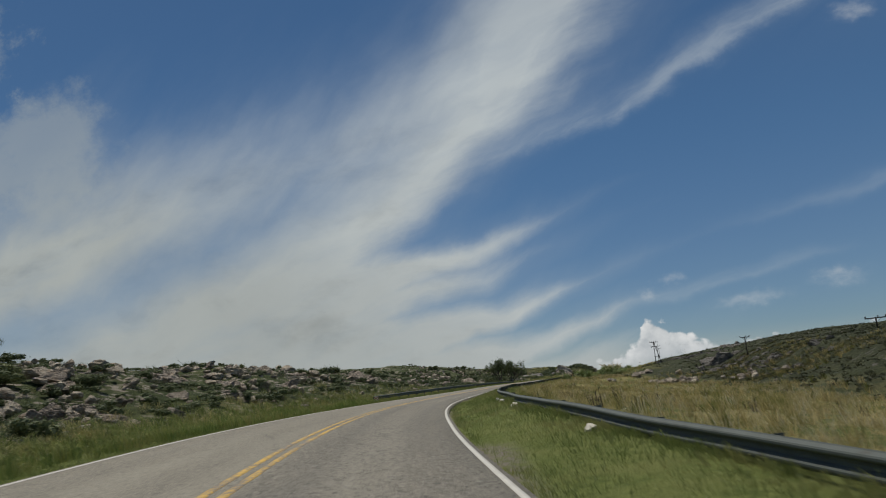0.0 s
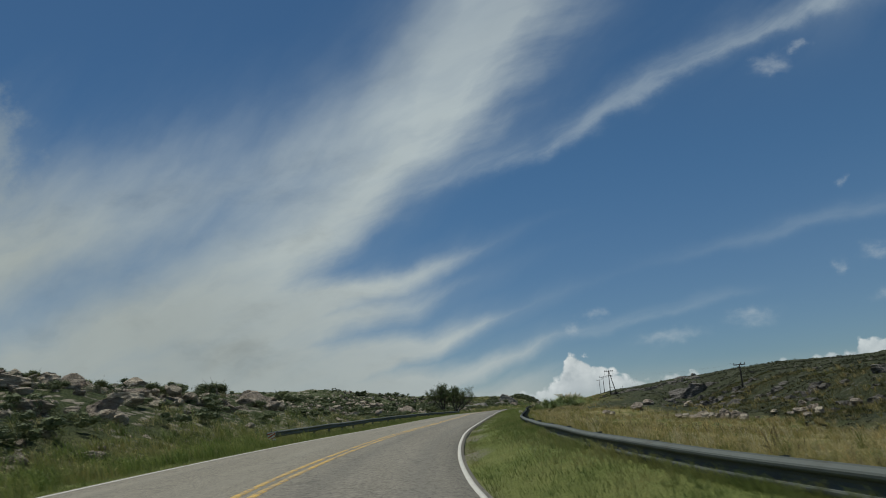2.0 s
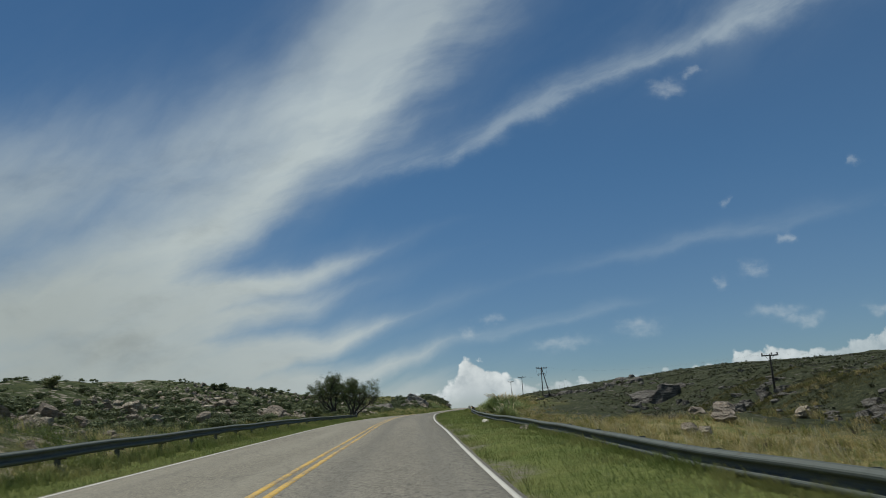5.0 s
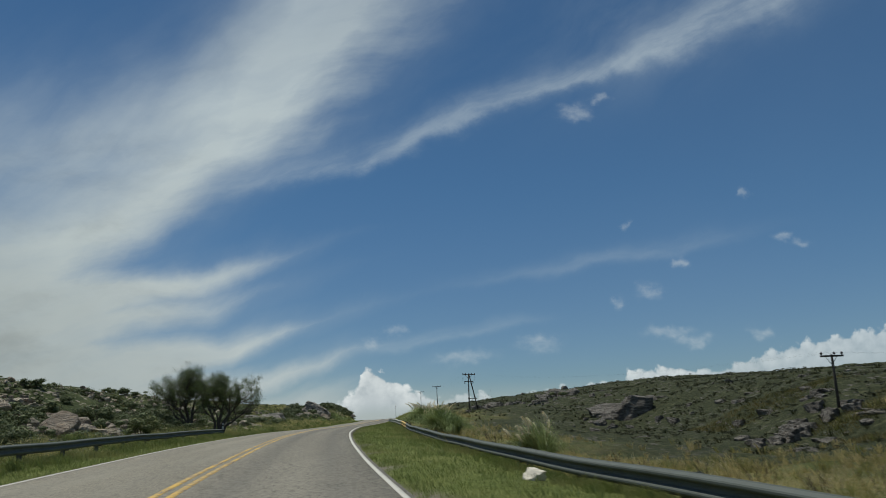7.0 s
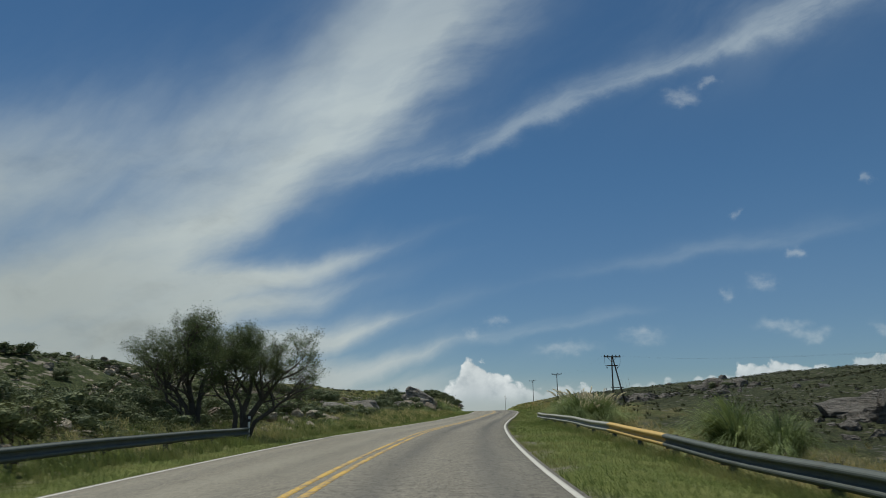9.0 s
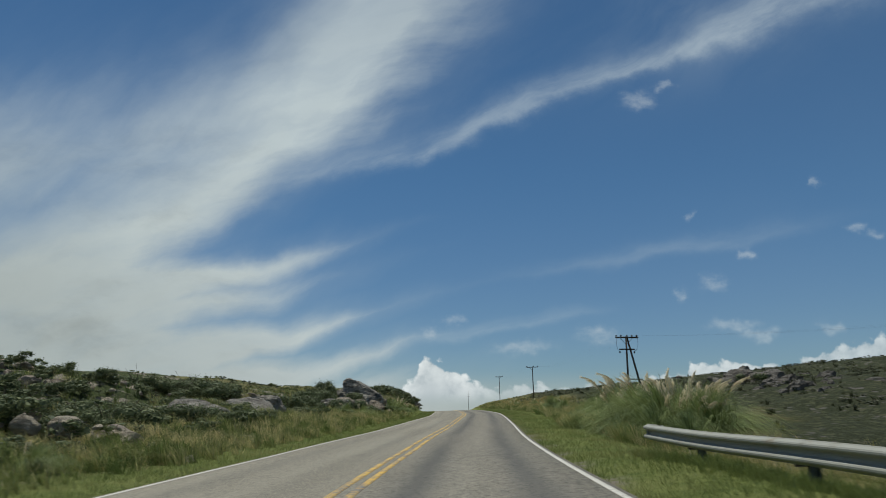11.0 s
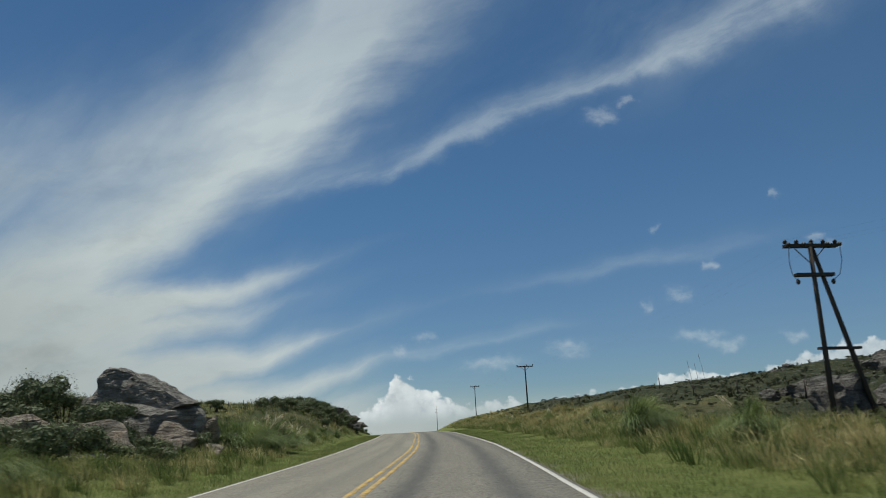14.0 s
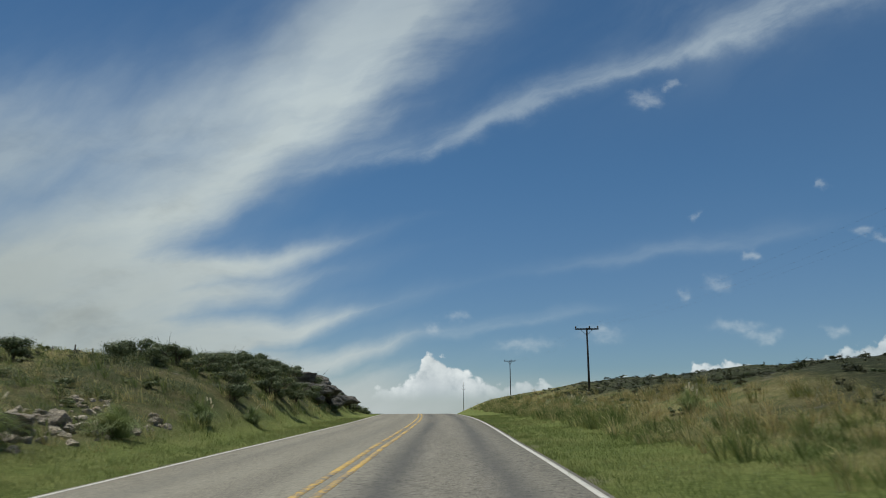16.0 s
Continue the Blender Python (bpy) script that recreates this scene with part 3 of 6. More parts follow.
LINE = np.vstack([LINE[0] * 2 - LINE[1], LINE, LINE[-1] * 2 - LINE[-2]])
AXIS = smooth_line(LINE)
S0 = float(np.argmin(np.hypot(*(AXIS[:, :2] - (-1.99, -0.17)).T)))     # station 0 lies beside the first camera
for _ in range(3):
    AXIS[5:-5, 2] = np.convolve(AXIS[:, 2], np.ones(11) / 11, "valid")
_k = np.arange(len(AXIS)) - S0
_t = np.gradient(AXIS[:, :2], axis=0)
_t /= np.linalg.norm(_t, axis=1, keepdims=True)
KNOTS = list(range(0, 321, 20))
AXIS[:, :2] += np.interp(_k, KNOTS, [-0.19, -0.28, -0.54, -0.58, -0.39, -0.17, -0.04, -0.06, 0.09, 0.28, 0.26, 0.02, 0.07, -0.24, -0.27, -0.26, -0.23])[:, None] * np.stack([_t[:, 1], -_t[:, 0]], 1)
AXIS[:, 2] += np.interp(_k, KNOTS, [0.029, 0.078, 0.057, 0.037, 0.053, 0.078, 0.09, 0.13, 0.17, 0.06, 0.021, 0.061, 0.075, 0.062, 0.04, 0.015, -0.006])
TAN = np.gradient(AXIS[:, :2], axis=0)
TAN /= np.linalg.norm(TAN, axis=1, keepdims=True)
SIDE = np.stack([TAN[:, 1], -TAN[:, 0]], 1)                             # to the right of the road
STATION = np.arange(len(AXIS)) - S0


def bank(s):
    """Slope of the surface to the right, as a tangent."""
    return np.tan(np.radians(np.interp(s, KNOTS, [2.9, 2.48, 2.27, 1.78, 1.02, 0.46, -0.09, -0.9, -1.07, -1.05, -1.56, -1.77, -1.51, -1.45, -1.07, -0.56, -0.06])))


def sstep(lo, hi, x):
    t = np.clip((x - lo) / (hi - lo), 0, 1)
    return t * t * (3 - 2 * t)


WAVES = [(random.uniform(0, 6.28), random.uniform(0, 6.28), random.uniform(0, 6.28)) for _ in range(28)]


def rough(x, y):
    """Smooth uneven ground, about -1 to 1."""
    z, amp, k = 0, 0.42, 0.09
    for i, (a, p, q) in enumerate(WAVES):
        z = z + amp * np.sin(k * (x * math.cos(a) + y * math.sin(a)) + p) * np.cos(0.7 * k * (y * math.cos(a + 0.6) - x * math.sin(a + 0.6)) + q)
        if i % 4 == 3:
            amp, k = amp * 0.62, k * 1.75
    return z


def lie(s, d):
    """Height of the ground over the road's middle at station s, d metres to the right."""
    a = np.abs(d)
    flank = np.interp(a, [3.5, 4.6, 6.5, 12, 22, 31, 38, 60, 150, 500], [-0.09, -0.16, -0.14, 0.7, 2.1, 4.3, 5.7, 6.6, 6.5, -10])
    near = np.interp(a, [3.5, 6, 9, 12, 16, 25, 38, 60, 150, 500], [-0.09, -0.1, 0.5, 1.2, 1.8, 3.0, 5.0, 5.8, 6.0, -10])
    left = flank + (near - flank) * sstep(190, 225, s)
    left = left + 0.7 * sstep(165, 185, s) * (1 - sstep(205, 225, s)) * np.interp(a, [14, 30, 60], [0, 1, 0.5])
    left = left * (1 - 0.9 * sstep(312, 350, s))
    left = left + 2.5 * sstep(15, 58, s) * (1 - sstep(86, 108, s)) * np.interp(a, [7.3, 10.5, 14.5, 19.5, 25, 32, 45], [0, 0.36, 0.66, 0.9, 1.0, 0.6, 0])
    left = left + 2.3 * sstep(258, 280, s) * (1 - sstep(308, 345, s)) * np.interp(a, [6.5, 9, 12, 17, 32], [0, 0.8, 1.0, 0.75, 0])
    crest = np.interp(s, [0, 60, 150, 190, 226, 273, 321, 350], [3.0, 3.2, 3.4, 3.6, 5.0, 6.2, 6.8, 5.5])
    dip = np.interp(a, [3.5, 5.5, 8, 14, 27, 34, 40, 45, 55, 70], [-0.09, -0.10, -0.4, -1.2, -2.3, -1.7, 0.9, 2.6, 4.0, 4.7])
    dip = np.where(a > 38, dip * crest / 4.7, dip)
    rise = np.interp(a, [3.5, 6, 9, 14, 20, 30, 45, 70], [-0.09, -0.05, 0.12, 0.45, 1.0, 2.1, 3.8, 5.6])
    cut = np.interp(a, [3.5, 6, 9, 15, 30, 45, 70], [-0.09, 0.0, 0.4, 1.6, 3.5, 5.0, 6.6])
    right = dip + (rise - dip) * sstep(178, 228, s)
    right = right + (cut - right) * sstep(248, 285, s)
    right = right + 1.3 * sstep(302, 340, s) * np.interp(a, [5.5, 10, 20, 40], [0, 1, 1, 0.3])
    right = right * (1 - 0.75 * sstep(352, 390, s))
    far = np.interp(a, [70, 110, 180, 500], [0, 0.6, 0, -16])
    right = right + np.where(a > 70, far, 0)
    h = np.where(d < 0, left, right)
    return h


def ground_z(x, y):
    """Height, station and offset of the ground at places (arrays)."""
    x, y = np.atleast_1d(np.asarray(x, float)), np.atleast_1d(np.asarray(y, float))
    z, st, of = np.empty(len(x)), np.empty(len(x)), np.empty(len(x))
    for i in range(0, len(x), 8000):
        px, py = x[i:i + 8000], y[i:i + 8000]
        k = np.argmin((px[:, None] - AXIS[None, :, 0]) ** 2 + (py[:, None] - AXIS[None, :, 1]) ** 2, axis=1)
        ex, ey = px - AXIS[k, 0], py - AXIS[k, 1]
        st[i:i + 8000] = STATION[k] + ex * TAN[k, 0] + ey * TAN[k, 1]
        of[i:i + 8000] = ex * SIDE[k, 0] + ey * SIDE[k, 1]
        z[i:i + 8000] = AXIS[k, 2] + (AXIS[np.minimum(k + 1, len(AXIS) - 1), 2] - AXIS[k, 2]) * np.clip(ex * TAN[k, 0] + ey * TAN[k, 1], -0.5, 0.5)
    a = np.abs(of)
    out = z - np.clip(of, -4, 4) * bank(st) * np.where(a > 4, np.clip(1 - (a - 4) / 12, 0, 1), 1) + lie(st, of)
    out = out + rough(x, y) * (0.75 + 0.3 * (of < 0)) * sstep(6.5, 18, a) + 0.36 * rough(x * 2.6 + 9, y * 2.6) * sstep(9, 18, a) * (of < 0) + 0.55 * (0.3 - np.abs(rough(x * 1.7 + 4, y * 1.7 + 8))) * sstep(9, 15, a) * (of < 0) * (st < 240) + 0.10 * rough(x * 5, y * 5) * sstep(4.2, 8, a)
    rd, rh = rail_right(st)
    here = (rh - np.interp(st, [0, 100, 130, 160], [0.15, 0.15, 0.22, 0.33])) - (-np.clip(rd, -4, 4) * bank(st) * (1 - (rd - 4) / 12) - 0.13)
    lift = here * sstep(3.9, rd - 0.8, of) * (1 - sstep(rd + 1.0, rd + 6.5, of)) * (1 - sstep(160, 180, st))
    out = out + np.where(of > 3.9, lift, 0)
    away = np.maximum(np.maximum(st - 470, -90 - st), 0) + np.maximum(a - 400, 0)
    out = out - 14 * sstep(0, 900, away) - np.where(a < 3.45, 0.12, 0)
    return out, st, of


def at(s, d):
    """World x, y at a station and an offset to the right (arrays)."""
    s, d = np.atleast_1d(np.asarray(s, float)), np.atleast_1d(np.asarray(d, float))
    f = [np.interp(s + S0, np.arange(len(AXIS)), c) for c in (AXIS[:, 0], AXIS[:, 1], SIDE[:, 0], SIDE[:, 1])]
    return f[0] + d * f[2], f[1] + d * f[3]


def spot(s, d, lift=0.0):
    """The place on the ground at a station and an offset."""
    x, y = at(s, d)
    z = ground_z(x, y)[0]
    return Vector((float(x[0]), float(y[0]), float(z[0]) + lift))


def heading(s):
    k = int(np.clip(s + S0, 0, len(AXIS) - 1))
    return math.degrees(math.atan2(-TAN[k, 0], TAN[k, 1]))


def spread(fine0, fine1, step, reach):
    """Coordinates that are close together between fine0 and fine1 and widen outwards to reach."""
    mid = list(np.arange(fine0, fine1, step))
    lo, hi, gap = [], [], step
    a, b = fine0, mid[-1]
    while a > -reach or b < reach:
        gap *= 1.28
        if a > -reach:
            a -= gap
            lo.append(a)
        if b < reach:
            b += gap
            hi.append(b)
    return np.array(lo[::-1] + mid + hi)


def make_ground():
    xs, ys = spread(-58, 125, 1.1, 4200), spread(-25, 390, 1.1, 4200)
    gx, gy = np.meshgrid(xs, ys)
    z, st, of = ground_z(gx.ravel(), gy.ravel())
    verts = np.stack([gx.ravel(), gy.ravel(), z], 1)
    nx, ny = len(xs), len(ys)
    i = (np.arange(ny - 1)[:, None] * nx + np.arange(nx - 1)[None]).ravel()
    me = fast_mesh("ground", verts, np.stack([i, i + 1, i + nx + 1, i + nx], 1), M_GROUND, True)
    a = np.abs(of)
    n = rough(gx.ravel() * 2.2, gy.ravel() * 2.2)
    verge_w = np.where(of < 0, 6.3 + 1.2 * sstep(150, 200, st), 7.0 + 0.6 * sstep(160, 215, st)) + 0.8 * n
    green = 1 - sstep(verge_w - 0.6, verge_w + 0.9, a)
    gold = np.where(of > 0, 1 - sstep(-4, 8, a + 5 * n - np.interp(st, [0, 85, 120, 190], [23, 23, 14, 12])), (1 - sstep(7.5, 11, a + 2 * n)) * 0.4)
    gold = np.maximum(gold, np.where((of > 0) & (st > 205), (0.6 + 0.3 * n) * (1 - sstep(10, 17, a + 3 * n)), 0))
    gold = np.maximum(gold, np.where((of < 0) & (st > 200), (0.5 + 0.3 * n) * np.where(st > 245, 1.0, 1 - sstep(11, 18, a)), 0))
    gravel = 1 - sstep(3.65, 4.0, a + 0.2 * n)
    col = np.stack([np.clip(green, 0, 1), np.clip(gold, 0, 1), np.clip(gravel, 0, 1), np.ones(len(a))], 1)
    crag = me.attributes.new("craggy", "FLOAT", "POINT")
    crag.data.foreach_set("value", ((of < 0) & (st < 245)).astype(np.float32))
    layer = me.color_attributes.new("zone", "FLOAT_COLOR", "POINT")
    layer.data.foreach_set("color", col.astype(np.float32).ravel())
    return tagged(new("ground", me), "rocky hillside ground with dry grass and scrub", "ground", kind="structure")


make_ground()


def half(s):
    """How much wider than usual the road is."""
    return np.interp(s, [0, 120, 240], [1.0, 0.994, 1.045])


def ribbon(name, s0, s1, d0, d1, lift, mat, step=1.0, crown=True):
    """A strip of the road's surface between two offsets, with a turned-down edge."""
    s = np.arange(s0, s1 + 0.01, step)
    ds = np.linspace(d0, d1, 9 if d1 - d0 > 3 else 2)
    ds = np.r_[ds[0] - 0.001, ds, ds[-1] + 0.001]
    verts, cols = [], []
    k = s + S0
    z0 = np.interp(k, np.arange(len(AXIS)), AXIS[:, 2])
    for j, d in enumerate(ds):
        d = d * half(s)
        x, y = at(s, d)
        z = z0 - d * bank(s) - 0.003 * np.abs(d) + lift - (0.16 if name == "road" else 0.006) * (j in (0, len(ds) - 1))
        verts.append(np.stack([x, y, z], 1))
        cols.append(np.stack([d / 12 + 0.5, (s + 60) / 600, 0 * s, 0 * s + 1], 1))
    n = len(s)
    verts, cols = np.concatenate(verts), np.concatenate(cols)
    i = (np.arange(len(ds) - 1)[:, None] * n + np.arange(n - 1)[None]).ravel()
    me = fast_mesh(name, verts, np.stack([i, i + n, i + n + 1, i + 1], 1), mat, True)
    layer = me.color_attributes.new("across", "FLOAT_COLOR", "POINT")
    layer.data.foreach_set("color", cols.astype(np.float32).ravel())
    return new(name, me)


tagged(ribbon("road", -55, 440, -3.70, 3.51, 0.0, M_ROAD), "weathered grey two-lane asphalt road", "road", kind="structure")
for d, mat, label in ((-3.576, M_WHITE, "worn white edge line"), (3.398, M_WHITE, "worn white edge line"), (-0.072, M_YELLOW, "worn yellow centre line"), (0.188, M_YELLOW, "worn yellow centre line")):
    w = 0.088 if mat is M_WHITE else 0.125
    tagged(ribbon("road_line", -55, 440, d - w / 2, d + w / 2, 0.005, mat, 0.5), label + " painted on the asphalt", "road marking", "road lines", "structure")


# ---------------------------------------------------------------- things
rnd = random.Random(7)
rng = np.random.default_rng(11)

# ---- guard rails
PROFILE = [(0.156, 0.0), (0.142, 0.012), (0.118, 0.072), (0.100, 0.083), (0.078, 0.083), (0.060, 0.072), (0.030, 0.014), (0.0, 0.006)]
PROFILE = PROFILE + [(-z, y) for z, y in PROFILE[-2::-1]]


def road_z(s, d):
    return np.interp(np.asarray(s) + S0, np.arange(len(AXIS)), AXIS[:, 2]) - d * bank(s)


def rail_point(s, side):
    """Offset and height of the beam's middle at a station."""
    if side > 0:
        d, h = rail_right(s)
    else:
        d = np.interp(s, [60, 160], [-6.35, -6.66])
        h = np.interp(s, [60, 80, 100, 120, 140, 160], [0.43, 0.49, 0.475, 0.415, 0.31, 0.24])
    h = h + 0.012 * np.sin(s * 0.43) + 0.008 * np.sin(s * 0.83)
    x, y = at(s, d)
    return np.stack([x, y, road_z(s, 0 * d) + h], 1)


def rail_panel(s0, s1, side, mat, shift):
    s = np.linspace(s0 - 0.16, s1 + 0.16, 7)
    c = rail_point(s, side)
    t = np.gradient(c, axis=0)
    t /= np.linalg.norm(t, axis=1, keepdims=True)
    face = np.stack([-t[:, 1], t[:, 0], 0 * s], 1) * (1 if side > 0 else -1)      # towards the road
    n = len(PROFILE)
    verts, faces = [], []
    for i in range(len(s)):
        for z, y in PROFILE:
            verts.append(c[i] + face[i] * (y + shift) + np.array([0, 0, z]))
        for z, y in PROFILE:
            verts.append(c[i] + face[i] * (y + shift - 0.005) + np.array([0, 0, z - 0.001]))
    for i in range(len(s) - 1):
        a = i * 2 * n
        for k in range(n - 1):
            faces.append((a + k, a + k + 1, a + 2 * n + k + 1, a + 2 * n + k))
            faces.append((a + n + k + 1, a + n + k, a + 3 * n + k, a + 3 * n + k + 1))
        faces.append((a, a + 2 * n, a + 3 * n, a + n))
        faces.append((a + n - 1, a + 2 * n - 1, a + 4 * n - 1, a + 3 * n - 1))
    return to_mesh("rail_panel", verts, faces, mat)


POST = to_mesh("post", *join([box(0, 0, -0.41, 0.010, 0.13, 1.06), box(-0.035, 0.06, -0.41, 0.08, 0.009, 1.06), box(-0.035, -0.06, -0.41, 0.08, 0.009, 1.06)]), M_STEEL)
BLOCK = to_mesh("blockout", *join([box(0, 0, -0.03, 0.10, 0.14, 0.26), box(0, 0, 0.105, 0.085, 0.12, 0.012)]), M_WOOD)


def fish_tail(s, side, way, mat):
    """The flared end of a rail, curled away from the road."""
    c = rail_point(np.array([s, s + 0.3 * way]), side)
    t = Vector(c[1] - c[0]).normalized()
    out = Vector((t.y, -t.x, 0)) * (1 if (side > 0) == (way > 0) else -1)
    verts, faces = [], []
    n = 9
    for i in range(n):
        f = i / (n - 1)
        a = f * 1.9
        p = Vector(c[0]) + t * (0.55 * math.sin(a) / 1.0) + out * (0.32 * (1 - math.cos(a)))
        hh = 0.156 * (1 - 0.35 * f * f)
        for k in (-1, -0.35, 0.35, 1):
            verts.append(p + Vector((0, 0, hh * k)) - out * (0.06 * (1 - abs(k)) * (1 - f)))
        for k in (-1, -0.35, 0.35, 1):
            verts.append(p + Vector((0, 0, hh * k)) - out * (0.06 * (1 - abs(k)) * (1 - f) - 0.006))
    for i in range(n - 1):
        a = i * 8
        for k in range(3):
            faces.append((a + k, a + k + 1, a + 8 + k + 1, a + 8 + k))
            faces.append((a + 4 + k + 1, a + 4 + k, a + 12 + k, a + 12 + k + 1))
        faces.append((a, a + 8, a + 12, a + 4))
        faces.append((a + 3, a + 7, a + 15, a + 11))
    faces.append((8 * n - 8, 8 * n - 4, 8 * n - 3, 8 * n - 2, 8 * n - 1, 8 * n - 5, 8 * n - 6, 8 * n - 7))
    return to_mesh("end_piece", verts, faces, mat, True)


def guardrail(side, s0, s1, label):
    rail = tagged(empty("guardrail"), label, "guardrail", "guard rails along the road")
    s, i = s0, 0
    while s < s1 - 0.5:
        e = min(s + 7.62, s1)
        mat, lab = M_STEEL, ""
        if side > 0 and 131 < s < 135:
            mat, lab = M_RAIL_R, "panel with rusty yellow stains"
        elif side > 0 and 143 < s < 149:
            mat, lab = M_RAIL_Y, "panel painted faded yellow"
        elif side > 0 and s > 149:
            mat, lab = M_RAIL_C, "panel with worn cream paint"
        part("rail_panel", rail_panel(s, e, side, mat, 0.004 * (i % 2)), rail, lab)
        s, i = e, i + 1
    for q in np.arange(s0 + 0.2, s1, 3.81):
        c = rail_point(np.array([q, q + 0.2]), side)
        turn = heading(q) + (0 if side > 0 else 180)
        wob = rnd.uniform(-2, 2)
        post = part("post", POST, rail, "", pose(*c[0], wob, wob * 0.5, turn + 90) @ Matrix.Translation((0, -0.21, 0.0)))
        part("blockout", BLOCK, post, "dark wooden spacer block", pose(0, 0.135, -0.03))
    mat = M_RAIL_C if side > 0 else M_STEEL
    part("end_piece", fish_tail(s1, side, 1, mat), rail, "flared steel end piece")
    part("end_piece", fish_tail(s0, side, -1, M_STEEL), rail, "flared steel end piece")
    return rail


guardrail(1, -37.0, 175.0, "long galvanised steel guard rail with some yellowed panels")
guardrail(-1, 67.0, 158.0, "galvanised steel guard rail half sunk in verge grass")


def hazard_board(s, d, turn):
    """A small striped board on a short post before the rail's end."""
    ob = tagged(empty("hazard_board", Matrix.Translation(spot(s, d)) @ pose(0, 0, 0, 0, 0, turn)), "small striped hazard board at the rail's end", "road sign")
    part("post", to_mesh("post", *box(0, 0.03, 0.2, 0.05, 0.04, 1.1), M_STEEL), ob)
    board = part("board", to_mesh("board", *box(0, 0, 0.42, 0.40, 0.012, 0.40), M_POST), ob, "weathered white plate")
    for k in range(-2, 3):
        lo, hi = 0.23, 0.61
        c = k * 0.17
        quad = [(x, z) for x, z in ((-0.195, 0.30 + c), (0.195, 0.50 + c), (0.195, 0.58 + c), (-0.195, 0.38 + c))]
        quad = [(x, min(max(z, lo), hi)) for x, z in quad]
        verts = [(x, -0.0085, z) for x, z in quad] + [(x, -0.0065, z) for x, z in quad]
        part("stripe", to_mesh("stripe", verts, [(0, 1, 2, 3), (7, 6, 5, 4), (0, 4, 5, 1), (1, 5, 6, 2), (2, 6, 7, 3), (3, 7, 4, 0)], M_RED), board, "faded red stripe")
    return ob


hazard_board(66.0, -6.4, heading(66.0))


def marker_post(p):
    ob = tagged(empty("marker_post", Matrix.Translation(p)), "slim white roadside marker post beside the guard rail", "marker post")
    part("shaft", to_mesh("shaft", *tube([(0, 0, -0.2), (0.01, 0, 0.5), (0.02, 0, 1.0)], [0.05, 0.048, 0.045], 10), M_POST, True), ob)
    part("band", to_mesh("band", *tube([(0.015, 0, 0.78), (0.018, 0, 0.9)], [0.052, 0.051], 10), M_DARK, True), ob, "dark band")


marker_post(spot(159.0, -6.9))


# ---- power line
def crossarm(length, z, y=0.0):
    return join([box(0, y + 0.09, z, length, 0.10, 0.13), box(0, y - 0.09, z, length, 0.10, 0.13)])


def insulator_mesh():
    v, f = tube([(0, 0, 0), (0, 0, 0.05), (0, 0, 0.06), (0, 0, 0.12), (0, 0, 0.13), (0, 0, 0.2), (0, 0, 0.24)], [0.03, 0.03, 0.085, 0.07, 0.10, 0.06, 0.03], 10)
    return to_mesh("insulator", v, f, M_DARK, True)


INSULATOR = insulator_mesh()


def pole(p, top, arm, turn, label, lean=0.0):
    """A single wooden pole with one crossarm."""
    h = top - p.z
    ob = tagged(empty("power_pole", pose(p.x, p.y, p.z, lean, 0, turn)), label, "power pole", "poles of the power line")
    part("shaft", to_mesh("shaft", *tube([(0, 0, -0.8), (0.01, 0.01, h * 0.5), (0, 0, h)], [0.12, 0.10, 0.08], 12), M_WOOD, True), ob)
    part("crossarm", to_mesh("crossarm", *crossarm(arm, h - 0.12), M_WOOD), ob)
    for x in (-1, 1):
        part("brace", to_mesh("brace", *tube([(x * arm * 0.27, 0.1, h - 0.15), (0, 0.1, h - 0.75)], [0.02, 0.02], 6), M_STEEL), ob, "thin steel strut")
    for x in (-0.47, 0.12, 0.47):
        part("insulator", INSULATOR, ob, "", Matrix.Translation((x * arm, 0, h - 0.05)))
    return ob


